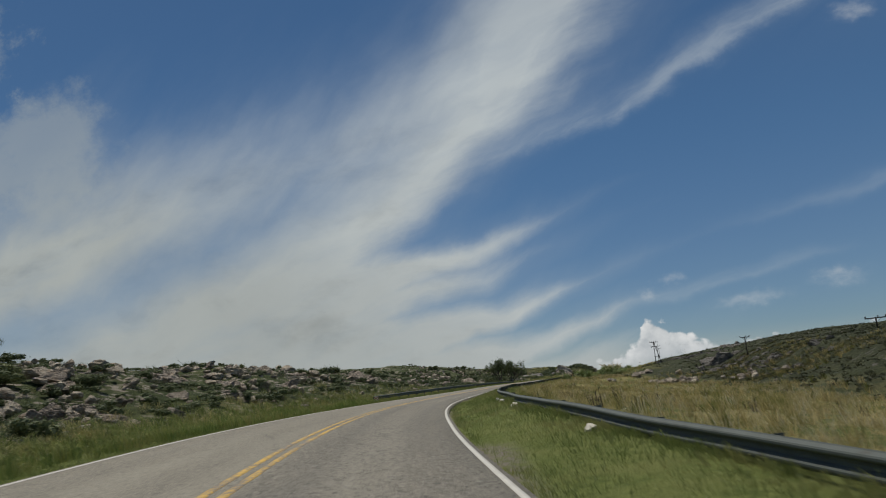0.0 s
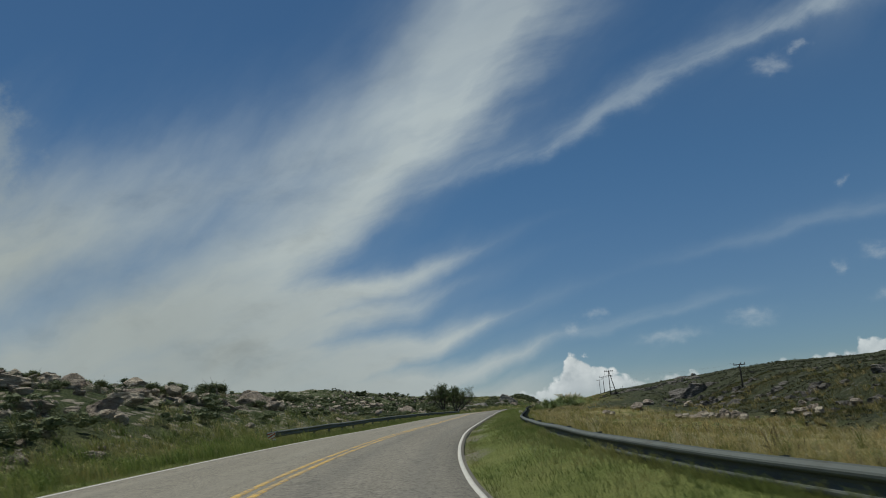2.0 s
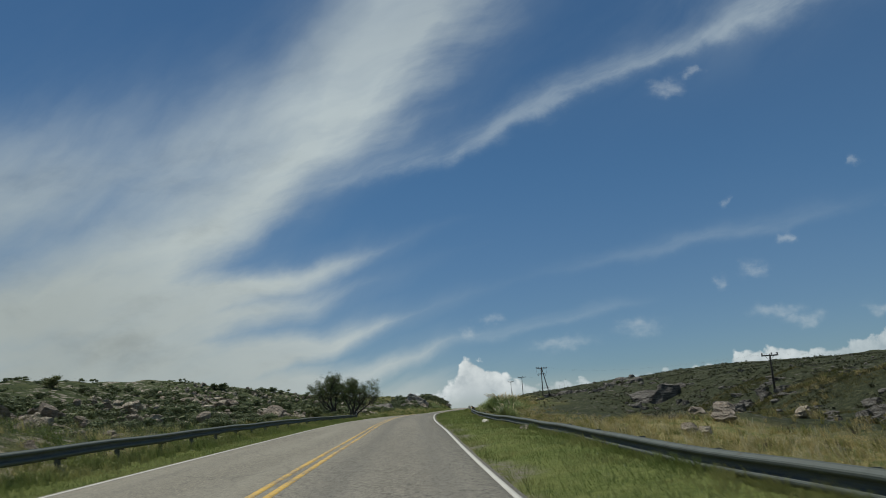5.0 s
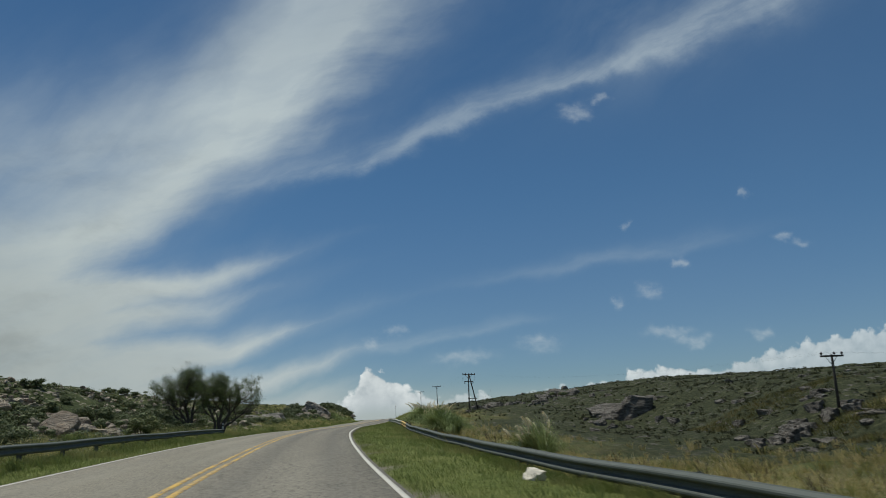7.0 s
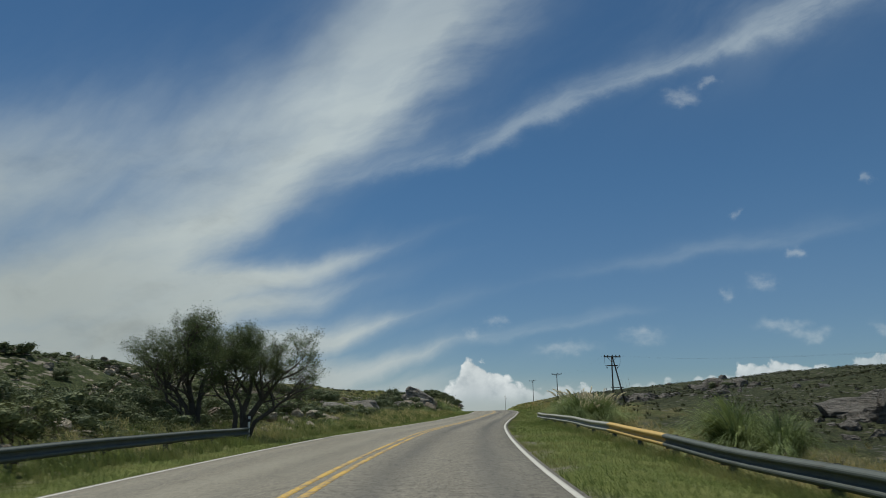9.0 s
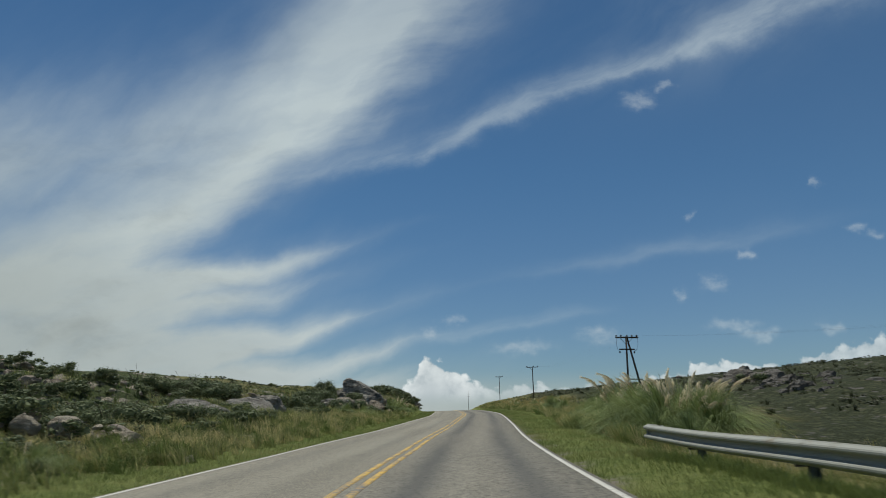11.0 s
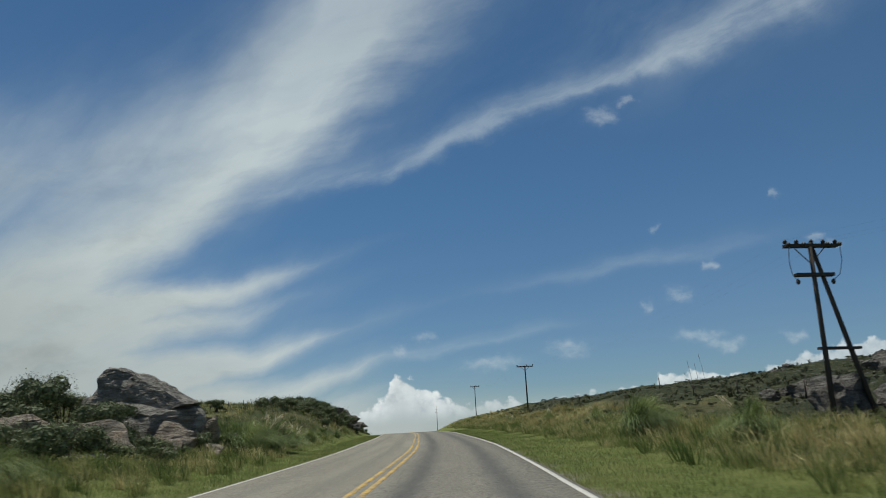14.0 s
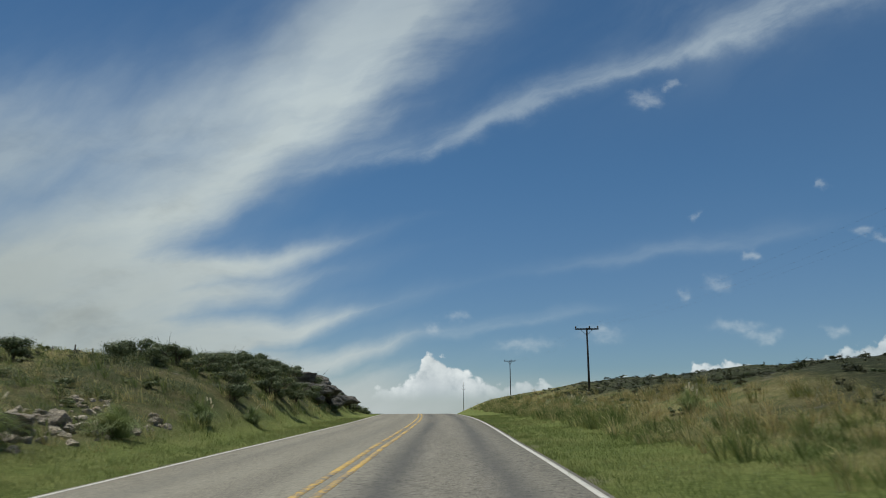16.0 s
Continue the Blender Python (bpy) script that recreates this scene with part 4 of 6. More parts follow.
def frame_pole(p, top, turn):
    """An A-shaped anchor pole: one upright and one raking leg, two crossarms and a tie."""
    h = top - p.z
    ob = tagged(empty("power_pole", pose(p.x, p.y, p.z, 0, 1.8, turn)), "dark wooden anchor pole with raking second leg", "power pole", "poles of the power line")
    foot = 1.75
    part("leg", to_mesh("leg", *tube([(0, 0, -0.8), (-0.02, 0, h * 0.5), (-0.06, 0, h + 0.1)], [0.12, 0.10, 0.085], 12), M_WOOD, True), ob)
    part("leg", to_mesh("leg", *tube([(foot * 1.12, 0.1, -0.8), (foot * 0.5, 0.1, h * 0.52), (0.06, 0.1, h)], [0.12, 0.10, 0.085], 12), M_WOOD, True), ob)
    part("crossarm", to_mesh("crossarm", *crossarm(2.25, h - 0.02, 0.05), M_WOOD), ob)
    part("crossarm", to_mesh("crossarm", *crossarm(1.6, h - 1.25, 0.05), M_WOOD), ob, "shorter lower crossarm")
    part("tie", to_mesh("tie", *join([box(0.62, 0.05, h * 0.385, 1.7, 0.28, 0.10)]), M_WOOD), ob)
    for x in (-1, 1):
        part("brace", to_mesh("brace", *tube([(x * 0.62, 0.18, h - 0.1), (0.0, 0.18, h - 0.75)], [0.022, 0.022], 6), M_STEEL), ob, "thin steel strut")
    for x in (-1.06, -0.58, 0.05, 0.55, 1.06):
        part("insulator", INSULATOR, ob, "", Matrix.Translation((x, 0.05, h + 0.02)))
    for x in (-1.08, 1.08, -0.42, 0.58):
        part("insulator", INSULATOR, ob, "", pose(x, -0.12, h - 0.02, 90, 0, 0))
    for x in (-0.74, 0.74):
        part("insulator", INSULATOR, ob, "", pose(x, 0.0, h - 1.42, 180, 0, 0))
        pts = [(x * 1.45, -0.25, h - 0.1), (x * 1.5, -0.2, h - 0.7), (x * 1.35, -0.1, h - 1.25), (x * 1.0, 0, h - 1.5)]
        part("jumper_cable", to_mesh("jumper_cable", *tube(pts, [0.014] * 4, 6), M_DARK, True), ob, "hanging black cable loop")
    return ob


def on_ground(x, y):
    return Vector((x, y, float(ground_z([x], [y])[0][0])))


TOPS = [((51.3, 92.7), 4.4), ((53.3, 140.6), 5.58), ((58.6, 226.4), 10.18), ((80.1, 304.2), 12.0), ((103.0, 388.4), 14.1)]
for k, ((x, y), top) in enumerate(TOPS):
    base = on_ground(x, y)
    if k == 2:
        frame_pole(base, top, -16)
    else:
        pole(base, top, 1.7 if k == 1 else 2.4, -15 if k != 3 else -18, "tall dark wooden power pole with one crossarm", 1.5 if k == 1 else 0.5)


def cable(a, b, sag):
    pts = [a.lerp(b, f) - Vector((0, 0, 4 * sag * f * (1 - f))) for f in np.linspace(0, 1, 15)]
    ob = new("power_cable", to_mesh("power_cable", *tube(pts, [0.0014] * 15, 5), M_DARK, True))
    tagged(ob, "thin dark power cable strung between the poles", "power cable", "cables of the power line")


for (a, za), (b, zb) in zip(TOPS[:-1], TOPS[1:]):
    for x in (-1.1, 0.28, 1.1):
        cable(Vector((a[0] + x, a[1], za + 0.18)), Vector((b[0] + x, b[1], zb + 0.18)), 1.2)


def mast(p, h):
    ob = tagged(empty("mast", Matrix.Translation(p)), "slender pale radio mast beyond the crest", "mast")
    part("shaft", to_mesh("shaft", *tube([(0, 0, -2), (0, 0, h * 0.6), (0, 0, h)], [0.11, 0.09, 0.05], 8), M_POST, True), ob)
    part("aerial", to_mesh("aerial", *box(0, 0, h * 0.82, 0.9, 0.05, 0.05), M_STEEL), ob)
    part("aerial", to_mesh("aerial", *box(0, 0, h * 0.9, 0.6, 0.05, 0.05), M_STEEL), ob)


mast(on_ground(93.2, 391.0), 9.6 - on_ground(93.2, 391.0).z)


# ---- rocks
def rock_mesh(name, seed, detail, flat, mat, planes=()):
    r = random.Random(seed)
    bm = bmesh.new()
    bmesh.ops.create_icosphere(bm, subdivisions=detail, radius=1.0)
    cuts = [(Vector(n).normalized(), d) for n, d in planes]
    if not planes:
        turn = Euler((r.uniform(-0.35, 0.35), r.uniform(-0.35, 0.35), r.uniform(0, 6.28))).to_matrix()
        for axis in ((1, 0, 0), (-1, 0, 0), (0, 1, 0), (0, -1, 0), (0, 0, 1)):
            cuts.append((turn @ (Vector(axis) + Vector((r.gauss(0, 0.28), r.gauss(0, 0.28), r.gauss(0, 0.28)))).normalized(), r.uniform(0.42, 0.8)))
    for _ in range(4 if planes else 6):
        n = Vector((r.gauss(0, 1), r.gauss(0, 1), r.gauss(0, 0.8))).normalized()
        cuts.append((n, r.uniform(0.75, 0.95) if planes else r.uniform(0.5, 0.85)))
    off = Vector((r.uniform(0, 50), r.uniform(0, 50), r.uniform(0, 50)))
    for v in bm.verts:
        p = v.co.copy()
        for n, d in cuts:
            k = p.dot(n) - d
            if k > 0:
                p -= n * k * 0.96
        if detail >= 3:
            p += p.normalized() * (0.10 if planes else 0.14) * noise.fractal(p * 2.1 + off, 0.75, 2.1, 5)
            strata = math.sin((p.z * 0.8 + p.x * 0.45) * 11 + seed) * 0.035
            p += Vector((p.x, p.y, 0)) * strata
        else:
            p += p.normalized() * 0.08 * noise.noise(p * 1.8 + off)
        v.co = Vector((p.x, p.y * r.uniform(0.99, 1.01), p.z * flat))
    me = bpy.data.meshes.new(name)
    bm.to_mesh(me)
    bm.free()
    me.materials.append(mat)
    return me


BOULDERS = [rock_mesh("boulder", 20 + k, 3, 0.62 + 0.1 * (k % 3), M_PALE if k % 2 else M_ROCK) for k in range(8)] + [rock_mesh("boulder", 61, 3, 0.7, M_CHALK)]
WEDGE = [((0.56, 0.0, 0.83), 0.36), ((0.25, 0.0, 0.97), 0.50), ((-0.96, 0.1, 0.3), 0.72), ((0.2, 0, -1), 0.26), ((0.1, -0.95, 0.2), 0.62), ((0, 0.95, 0.2), 0.7)]
SLAB = [((0.18, -0.12, 0.97), 0.34), ((-0.2, -0.9, 0.35), 0.6), ((0.8, -0.3, 0.4), 0.72), ((0, 0, -1), 0.4)]
BOULDERS += [rock_mesh("boulder", 70, 5, 1.0, M_GREY, WEDGE), rock_mesh("boulder", 71, 4, 0.9, M_GREY, SLAB), rock_mesh("boulder", 72, 4, 0.9, M_GREY, SLAB), rock_mesh("boulder", 75, 3, 0.8, M_SLATE, SLAB), rock_mesh("boulder", 76, 3, 0.8, M_SLATE, SLAB), rock_mesh("boulder", 77, 3, 0.75, M_SLATE)] + [rock_mesh("boulder", 81 + k, 3, 0.85, M_SLATE) for k in range(4)]


def boulder(p, size, turn, tilt, k, label="weathered grey gneiss boulder among scrub", group="boulders on the hillside", sink=0.3, shape=(1, 1, 1)):
    ob = new("boulder", BOULDERS[k])
    m = pose(p[0], p[1], p[2] + size * (0.42 - sink) * shape[2], tilt, tilt * 0.6, turn) @ Matrix.Diagonal((size * shape[0], size * shape[1], size * shape[2], 1))
    ob.matrix_basis = m
    return tagged(ob, label, "boulder", group)


def heap(entries, label):
    """Many far rocks as one mesh for each kind of stone; entries: place, size, turn, tilt, kind, shape."""
    by = {}
    for p, size, turn, tilt, k, shape in entries:
        me = BOULDERS[k]
        v = np.empty(len(me.vertices) * 3)
        me.vertices.foreach_get("co", v)
        f = np.empty(len(me.loops), np.int32)
        me.loops.foreach_get("vertex_index", f)
        m = np.array(pose(p[0], p[1], p[2] + size * 0.12 * shape[2], tilt, tilt * 0.6, turn) @ Matrix.Diagonal((size * shape[0], size * shape[1], size * shape[2], 1)))
        got = by.setdefault(me.materials[0], [[], [], 0])
        got[0].append(v.reshape(-1, 3) @ m[:3, :3].T + m[:3, 3])
        got[1].append(f.reshape(-1, 3) + got[2])
        got[2] += len(me.vertices)
    for mat, (verts, faces, _) in by.items():
        tagged(new("rock_heap", fast_mesh("rock_heap", np.concatenate(verts), np.concatenate(faces), mat)), label, "rocks", kind="stuff")


# great outcrop above the verge, with slabs below it
SLABS = "grey layered rock slab of the roadside outcrop"
OUT = "rocks of the roadside outcrop"
for s, d, size, turn, tilt, k, shape, sink, lift, label in (
        (239.5, -10.9, 2.0, 0, 2, 9, (1.2, 0.9, 1.0), 0.0, 1.15, "huge wedge-shaped rock perched on the outcrop"),
        (239.0, -10.9, 2.5, -10, 6, 10, (1.0, 0.9, 0.95), 0.2, 0.6, SLABS), (240.5, -9.3, 1.6, 20, -24, 0, (1.2, 0.8, 0.9), 0.25, 0.1, SLABS), (237.6, -9.4, 1.3, 150, 28, 2, (1.3, 0.8, 0.9), 0.25, 0.1, SLABS), (241.5, -8.6, 1.2, 60, 22, 4, (1.3, 0.8, 0.8), 0.25, 0.0, SLABS), (236.2, -8.8, 0.9, 100, -24, 6, (1.4, 0.8, 0.8), 0.25, 0.0, SLABS), (238.8, -8.3, 0.8, 10, 26, 0, (1.4, 0.9, 0.8), 0.25, 0.0, SLABS),
        (233.5, -11.2, 2.1, -15, 18, 4, (1.3, 0.9, 0.8), 0.3, 0.2, SLABS), (230.5, -11.8, 1.9, 25, -16, 2, (1.3, 0.8, 0.75), 0.3, 0.2, SLABS), (227.5, -12.2, 1.7, 170, 6, 11, (1.3, 0.9, 0.7), 0.35, 0.1, SLABS), (234.5, -9.6, 0.9, 80, 12, 10, (1.2, 0.9, 0.8), 0.3, 0.0, SLABS), (231.0, -9.8, 0.8, 200, -12, 11, (1.2, 0.9, 0.8), 0.3, 0.0, SLABS),
        (197.4, -12.4, 1.3, 15, 14, 10, (1.3, 0.9, 0.9), 0.3, 0.0, SLABS), (195.9, -12.9, 1.2, -20, -12, 11, (1.3, 0.9, 0.9), 0.3, 0.1, SLABS), (198.4, -11.5, 0.7, 100, 12, 11, (1.2, 0.9, 0.9), 0.3, 0.0, SLABS), (206.2, -12.4, 1.5, 200, 10, 10, (1.3, 0.9, 1.0), 0.3, 0.1, SLABS), (204.4, -12.0, 1.3, -15, 12, 11, (1.2, 0.9, 0.95), 0.3, 0.1, SLABS), (207.9, -12.8, 1.1, 60, -10, 10, (1.2, 0.9, 1.0), 0.3, 0.1, SLABS), (205.2, -11.7, 0.6, 130, 10, 11, (1.2, 0.9, 0.9), 0.3, 0.0, SLABS), (214.0, -12.6, 1.1, 30, 5, 10, (1.2, 0.9, 0.6), 0.4, 0.0, SLABS), (219.0, -12.8, 1.0, 70, 9, 11, (1.2, 0.9, 0.6), 0.4, 0.0, SLABS)):
    p = spot(s, d)
    boulder((p.x, p.y, p.z + lift), size, turn + heading(s), tilt, k, label, OUT, sink, shape)
# dark cut face at the end of the hill
for k in range(20):
    s = 298 + 1.5 * k + rnd.uniform(-1, 1)
    p = spot(s, -7.6 - rnd.uniform(0, 2.4))
    boulder(p, rnd.uniform(0.9, 1.8), rnd.uniform(0, 360), rnd.uniform(-14, 14), 12 + k % 3, "dark fractured rock of the road cutting", "rocks of the cutting", 0.25, (1.3, 0.9, 0.8))
# rubble and single stones near the verge
for s, d, size, k, label in ((258.6, -8.6, 0.75, 0, "pale pink stone lying in rubble"), (261.0, -8.9, 0.55, 3, "grey stone lying in rubble"), (256.0, -8.8, 0.5, 4, "grey stone lying in rubble"), (254.0, -9.2, 0.45, 5, "grey stone lying in rubble"),
                             (112.3, 6.0, 0.27, 8, "small pale stone in the verge grass"), (98.0, 6.05, 0.2, 7, "tan angular stone lying by the rail"),
                             (26.6, 5.75, 0.19, 8, "small pale stone in the verge grass"), (14.7, 5.8, 0.16, 8, "small pale stone in the verge grass"), (30.4, 5.6, 0.14, 8, "small pale stone in the verge grass"), (32.6, 5.55, 0.13, 8, "small pale stone in the verge grass")):
    boulder(spot(s, d), size, rnd.uniform(0, 360), 5, k, label, "stones by the verge", 0.2)
# outcrops over the valley: where, how far they reach along and across the slope, size of the rocks, how many, which kinds
RIGHT = "grey rock outcrop on the grassy hill"
DARK, PALE_ROCK, distant = (14, 15, 16, 17, 18), (1, 0, 2, 4), []
for s, d, along, across, size, n, kinds in ((198, 34.3, 1.4, 1.6, 3.2, 6, DARK), (200, 33.2, 2.4, 1.2, 1.5, 7, DARK), (201, 37, 2.6, 1.2, 1.5, 6, DARK), (208, 37.5, 5, 1.5, 0.9, 7, DARK), (91.5, 22.6, 0.9, 2.2, 0.55, 20, PALE_ROCK), (96, 29, 1.5, 2.5, 0.65, 9, PALE_ROCK), (239.2, 20.6, 0.7, 1.5, 1.3, 10, DARK), (240.0, 23.6, 0.7, 1.6, 1.35, 9, DARK), (248.6, 22.3, 0.6, 1.3, 1.3, 8, DARK), (236.8, 18.9, 0.6, 0.9, 0.8, 6, DARK), (262, 37.8, 0.8, 1.1, 3.0, 5, DARK), (261, 40.5, 0.9, 1.2, 2.4, 4, DARK), (221.6, 14.4, 0.5, 0.7, 0.9, 5, DARK), (250.2, 20.4, 0.5, 0.4, 0.6, 3, DARK),
                                            (106, 34, 4, 2.2, 0.8, 13, DARK), (98, 36.5, 4, 2.5, 0.8, 13, DARK), (116, 29.5, 3, 1.5, 0.8, 8, DARK), (125, 36, 4, 2.5, 0.8, 10, DARK), (152, 35, 4, 2, 0.9, 10, DARK), (158, 39, 5, 2, 0.8, 10, DARK),
                                            (147, 32, 2, 1.2, 0.9, 5, DARK), (112.5, 16.5, 0.5, 0.5, 0.45, 3, DARK), (104, 14.6, 0.6, 0.9, 0.4, 4, PALE_ROCK), (113, 20, 2, 1.5, 0.6, 6, PALE_ROCK), (176, 37, 7, 2, 0.7, 12, DARK), (189, 31.5, 2.5, 1.2, 0.9, 5, DARK), (194, 30, 2.2, 1, 0.9, 5, DARK),
                                            (221, 27.5, 4, 1.2, 0.9, 8, DARK), (232, 30, 4, 1.5, 1.0, 7, DARK), (241, 33, 3, 1.5, 1.2, 6, DARK), (249, 22.5, 1.5, 0.8, 0.75, 4, DARK), (254, 24, 1.5, 0.8, 0.75, 3, DARK), (268, 40, 2, 1, 1.1, 4, DARK), (274, 42, 2, 1, 1.0, 3, DARK), (259, 16.5, 0.9, 0.4, 0.5, 2, DARK), (285, 15, 1, 0.4, 0.55, 2, DARK)):
    for _ in range(n):
        q = spot(s + rnd.gauss(0, along), d + rnd.gauss(0, across), -0.15 * size if kinds is DARK else 0.25)
        big, turn, tilt, k, shape = size * rnd.uniform(0.45, 1.15), heading(s) + 90 + rnd.uniform(-25, 25), rnd.uniform(-10, 10), rnd.choice(kinds), (rnd.uniform(1.1, 1.7), 1, rnd.uniform(0.75, 1.15))
        if size > 1.15 or d < 16:
            boulder(q, big, turn, tilt, k, RIGHT if kinds is DARK else "pale angular rocks in the dry grass", "outcrops on the far slope", 0.3, shape)
        else:
            distant.append((q, big, turn, tilt, k, shape))
for _ in range(200):
    s, d = rnd.uniform(86, 300), rnd.uniform(27, 52)
    x, y = at(s, d)
    if rough(x * 2.0, y * 2.0)[0] > 0.0:
        distant.append((spot(s, d, -0.22), rnd.uniform(0.3, 0.8), heading(s) + 90 + rnd.uniform(-20, 20), rnd.uniform(-8, 8), rnd.choice((12, 13, 14, 15, 16)), (rnd.uniform(1.5, 2.8), 1, rnd.uniform(0.5, 0.8))))
heap(distant, "low rock outcrops along the far grassy slope")
# crags on the slope above the left verge, the rocks heaped on one another
CRAG, upper = "angular tan and grey rock of a broken crag", []
for s, d, along, across, size, n, pile in ((49.2, -10.9, 0.8, 0.7, 0.75, 6, 0.2), (49.6, -8.6, 1.2, 0.4, 0.35, 7, 0), (54, -17, 3.5, 2.2, 0.8, 20, 0.7), (61, -19, 3, 2, 0.75, 16, 0.6), (46, -20, 3, 2, 0.75, 14, 0.5), (34, -13, 1.8, 1.2, 0.65, 9, 0.3), (39.5, -17.5, 2.5, 1.5, 0.8, 14, 0.5), (27, -15, 2.5, 2, 0.7, 10, 0.4), (68, -14.5, 2, 1.2, 0.6, 9, 0.3), (76, -17, 3, 2, 0.8, 13, 0.5),
                                           (84, -13.2, 1.8, 1.0, 0.9, 8, 0.3), (90, -18, 3, 2, 0.8, 12, 0.5), (99, -14.5, 2.2, 1.5, 0.75, 10, 0.3), (108, -19, 3, 2, 0.9, 12, 0.5), (117, -13.5, 2, 1.2, 0.8, 9, 0.3), (124, -18, 3, 2, 0.9, 12, 0.5), (131, -14, 2, 1.4, 0.8, 9, 0.3), (142, -11.8, 1.3, 0.7, 1.2, 7, 0.3), (144, -9.9, 0.5, 0.3, 0.8, 2, 0.1),
                                           (145.5, -17, 2.5, 1.8, 1.1, 12, 0.6), (150, -23, 4, 2, 1.0, 12, 0.6), (166, -27, 4, 2, 1.0, 12, 0.5), (178, -22, 4, 2, 0.8, 10, 0.4)):
    for _ in range(n):
        a, b = rnd.gauss(0, 1), rnd.gauss(0, 1)
        q = spot(s + a * along, min(d + b * across, -8.3), pile * size * max(0, 1 - 0.4 * (a * a + b * b)))
        big, turn, tilt, k, shape = size * rnd.uniform(0.4, 1.1), rnd.uniform(0, 360), rnd.uniform(-20, 20), rnd.randrange(8), (rnd.uniform(1.0, 1.7), 1, rnd.uniform(0.65, 1.0))
        if d > -14.6:
            boulder(q, big, turn, tilt, k, CRAG, "rocks of the crags", 0.3, shape)
        else:
            upper.append((q, big, turn, tilt, k, shape))
heap(upper, "heaped angular rocks of the upper crags")
for k in range(70):
    s, d = rnd.uniform(8, 228), -rnd.choice((rnd.uniform(8.8, 18), rnd.uniform(12, 36)))
    if 148 < s < 172 and d > -15:
        continue
    size = rnd.choice((rnd.uniform(0.25, 0.5), rnd.uniform(0.35, 0.65), rnd.uniform(0.5, 0.85)))
    boulder(spot(s, d), size, rnd.uniform(0, 360), rnd.uniform(-28, 28), rnd.choice((0, 1, 2, 3, 4, 5, 6, 7, 3, 6, 0)), sink=0.34, shape=(rnd.uniform(0.8, 1.4), 1, rnd.uniform(0.8, 1.35)))
for s, d, size in ((60, -11.8, 1.0), (57, -13.4, 1.1), (54, -12.6, 0.8), (63, -12.5, 0.8), (83, -13.6, 1.2), (88, -15, 1.3)):
    boulder(spot(s, d), size, rnd.uniform(0, 360), rnd.uniform(-12, 12), rnd.randrange(4), "large cracked boulder with pale broken faces", sink=0.2, shape=(1.3, 1, 0.9))


def scatter_rocks(name, places, sizes, mat, label, seed):
    """Many small rocks in one mesh."""
    shapes = []
    for k in range(6):
        me = rock_mesh("tmp", seed + k, 2, 0.65, mat)
        v = np.empty(len(me.vertices) * 3)
        me.vertices.foreach_get("co", v)
        f = np.empty(len(me.loops), np.int32)
        me.loops.foreach_get("vertex_index", f)
        shapes.append((v.reshape(-1, 3), f.reshape(-1, 3)))
        bpy.data.meshes.remove(me)
    verts, faces, n = [], [], 0
    for (x, y, z), size in zip(places, sizes):
        v, f = shapes[rnd.randrange(6)]
        m = np.array(Euler((rnd.uniform(-0.4, 0.4), rnd.uniform(-0.4, 0.4), rnd.uniform(0, 6.28))).to_matrix())
        q = (v * [rnd.uniform(0.8, 1.4), 1, rnd.uniform(0.8, 1.4)]) @ m.T * size + (x, y, z + size * 0.12)
        verts.append(q)
        faces.append(f + n)
        n += len(v)
    me = fast_mesh(name, np.concatenate(verts), np.concatenate(faces), mat)
    return tagged(new(name, me), label, "rocks", kind="stuff")


def field(n, s0, s1, d0, d1, keep=None):
    """Random places on the ground within a stretch of the land."""
    s, d = rng.uniform(s0, s1, n), rng.uniform(d0, d1, n)
    x, y = at(s, d)
    z, _, _ = ground_z(x, y)
    p = np.stack([x, y, z], 1)
    if keep is not None:
        p = p[keep(s, d, rough(x * 2.0, y * 2.0))]
    return p


def crags(n, s0, s1, d0, d1, each, seed):
    """Places and sizes of rocks heaped into crags."""
    r = np.random.default_rng(seed)
    places, sizes = [], []
    for c in field(n, s0, s1, d0, d1):
        m = int(r.integers(each // 2, each * 2))
        wide = r.uniform(0.7, 2.2)
        off = r.normal(0, 1, (m, 2)) * [wide, wide * 0.7]
        size = np.abs(r.normal(0.12, 0.16, m)) + 0.11
        xy = c[:2] + off
        z = ground_z(xy[:, 0], xy[:, 1])[0] + 0.75 * wide * 0.5 * np.exp(-(off ** 2).sum(1) / (wide * wide)) - 0.1
        places.append(np.c_[xy, z])
        sizes.append(size)
    return np.concatenate(places), np.concatenate(sizes)


p, q = crags(90, 5, 200, -32, -10.0, 13, 401)
scatter_rocks("loose_rocks", p, q, M_PALE, "heaped pale rocks breaking through the scrubby slope", 300)
p, q = crags(70, 5, 232, -34, -9.6, 12, 402)
scatter_rocks("loose_rocks", p, q, M_ROCK, "heaped grey rocks breaking through the scrubby slope", 320)
p = field(800, 60, 300, 26, 70, lambda s, d, n: n > 0.15)
scatter_rocks("loose_rocks", p, np.abs(rng.normal(0.12, 0.14, len(p))) + 0.08, M_SLATE, "scattered grey rocks on the grassy hill", 340)
p = field(260, 246, 266, -10.5, -7.2)
scatter_rocks("rubble", p, np.abs(rng.normal(0.10, 0.07, len(p))) + 0.05, M_PALE, "grey stone rubble fallen beside the verge", 360)


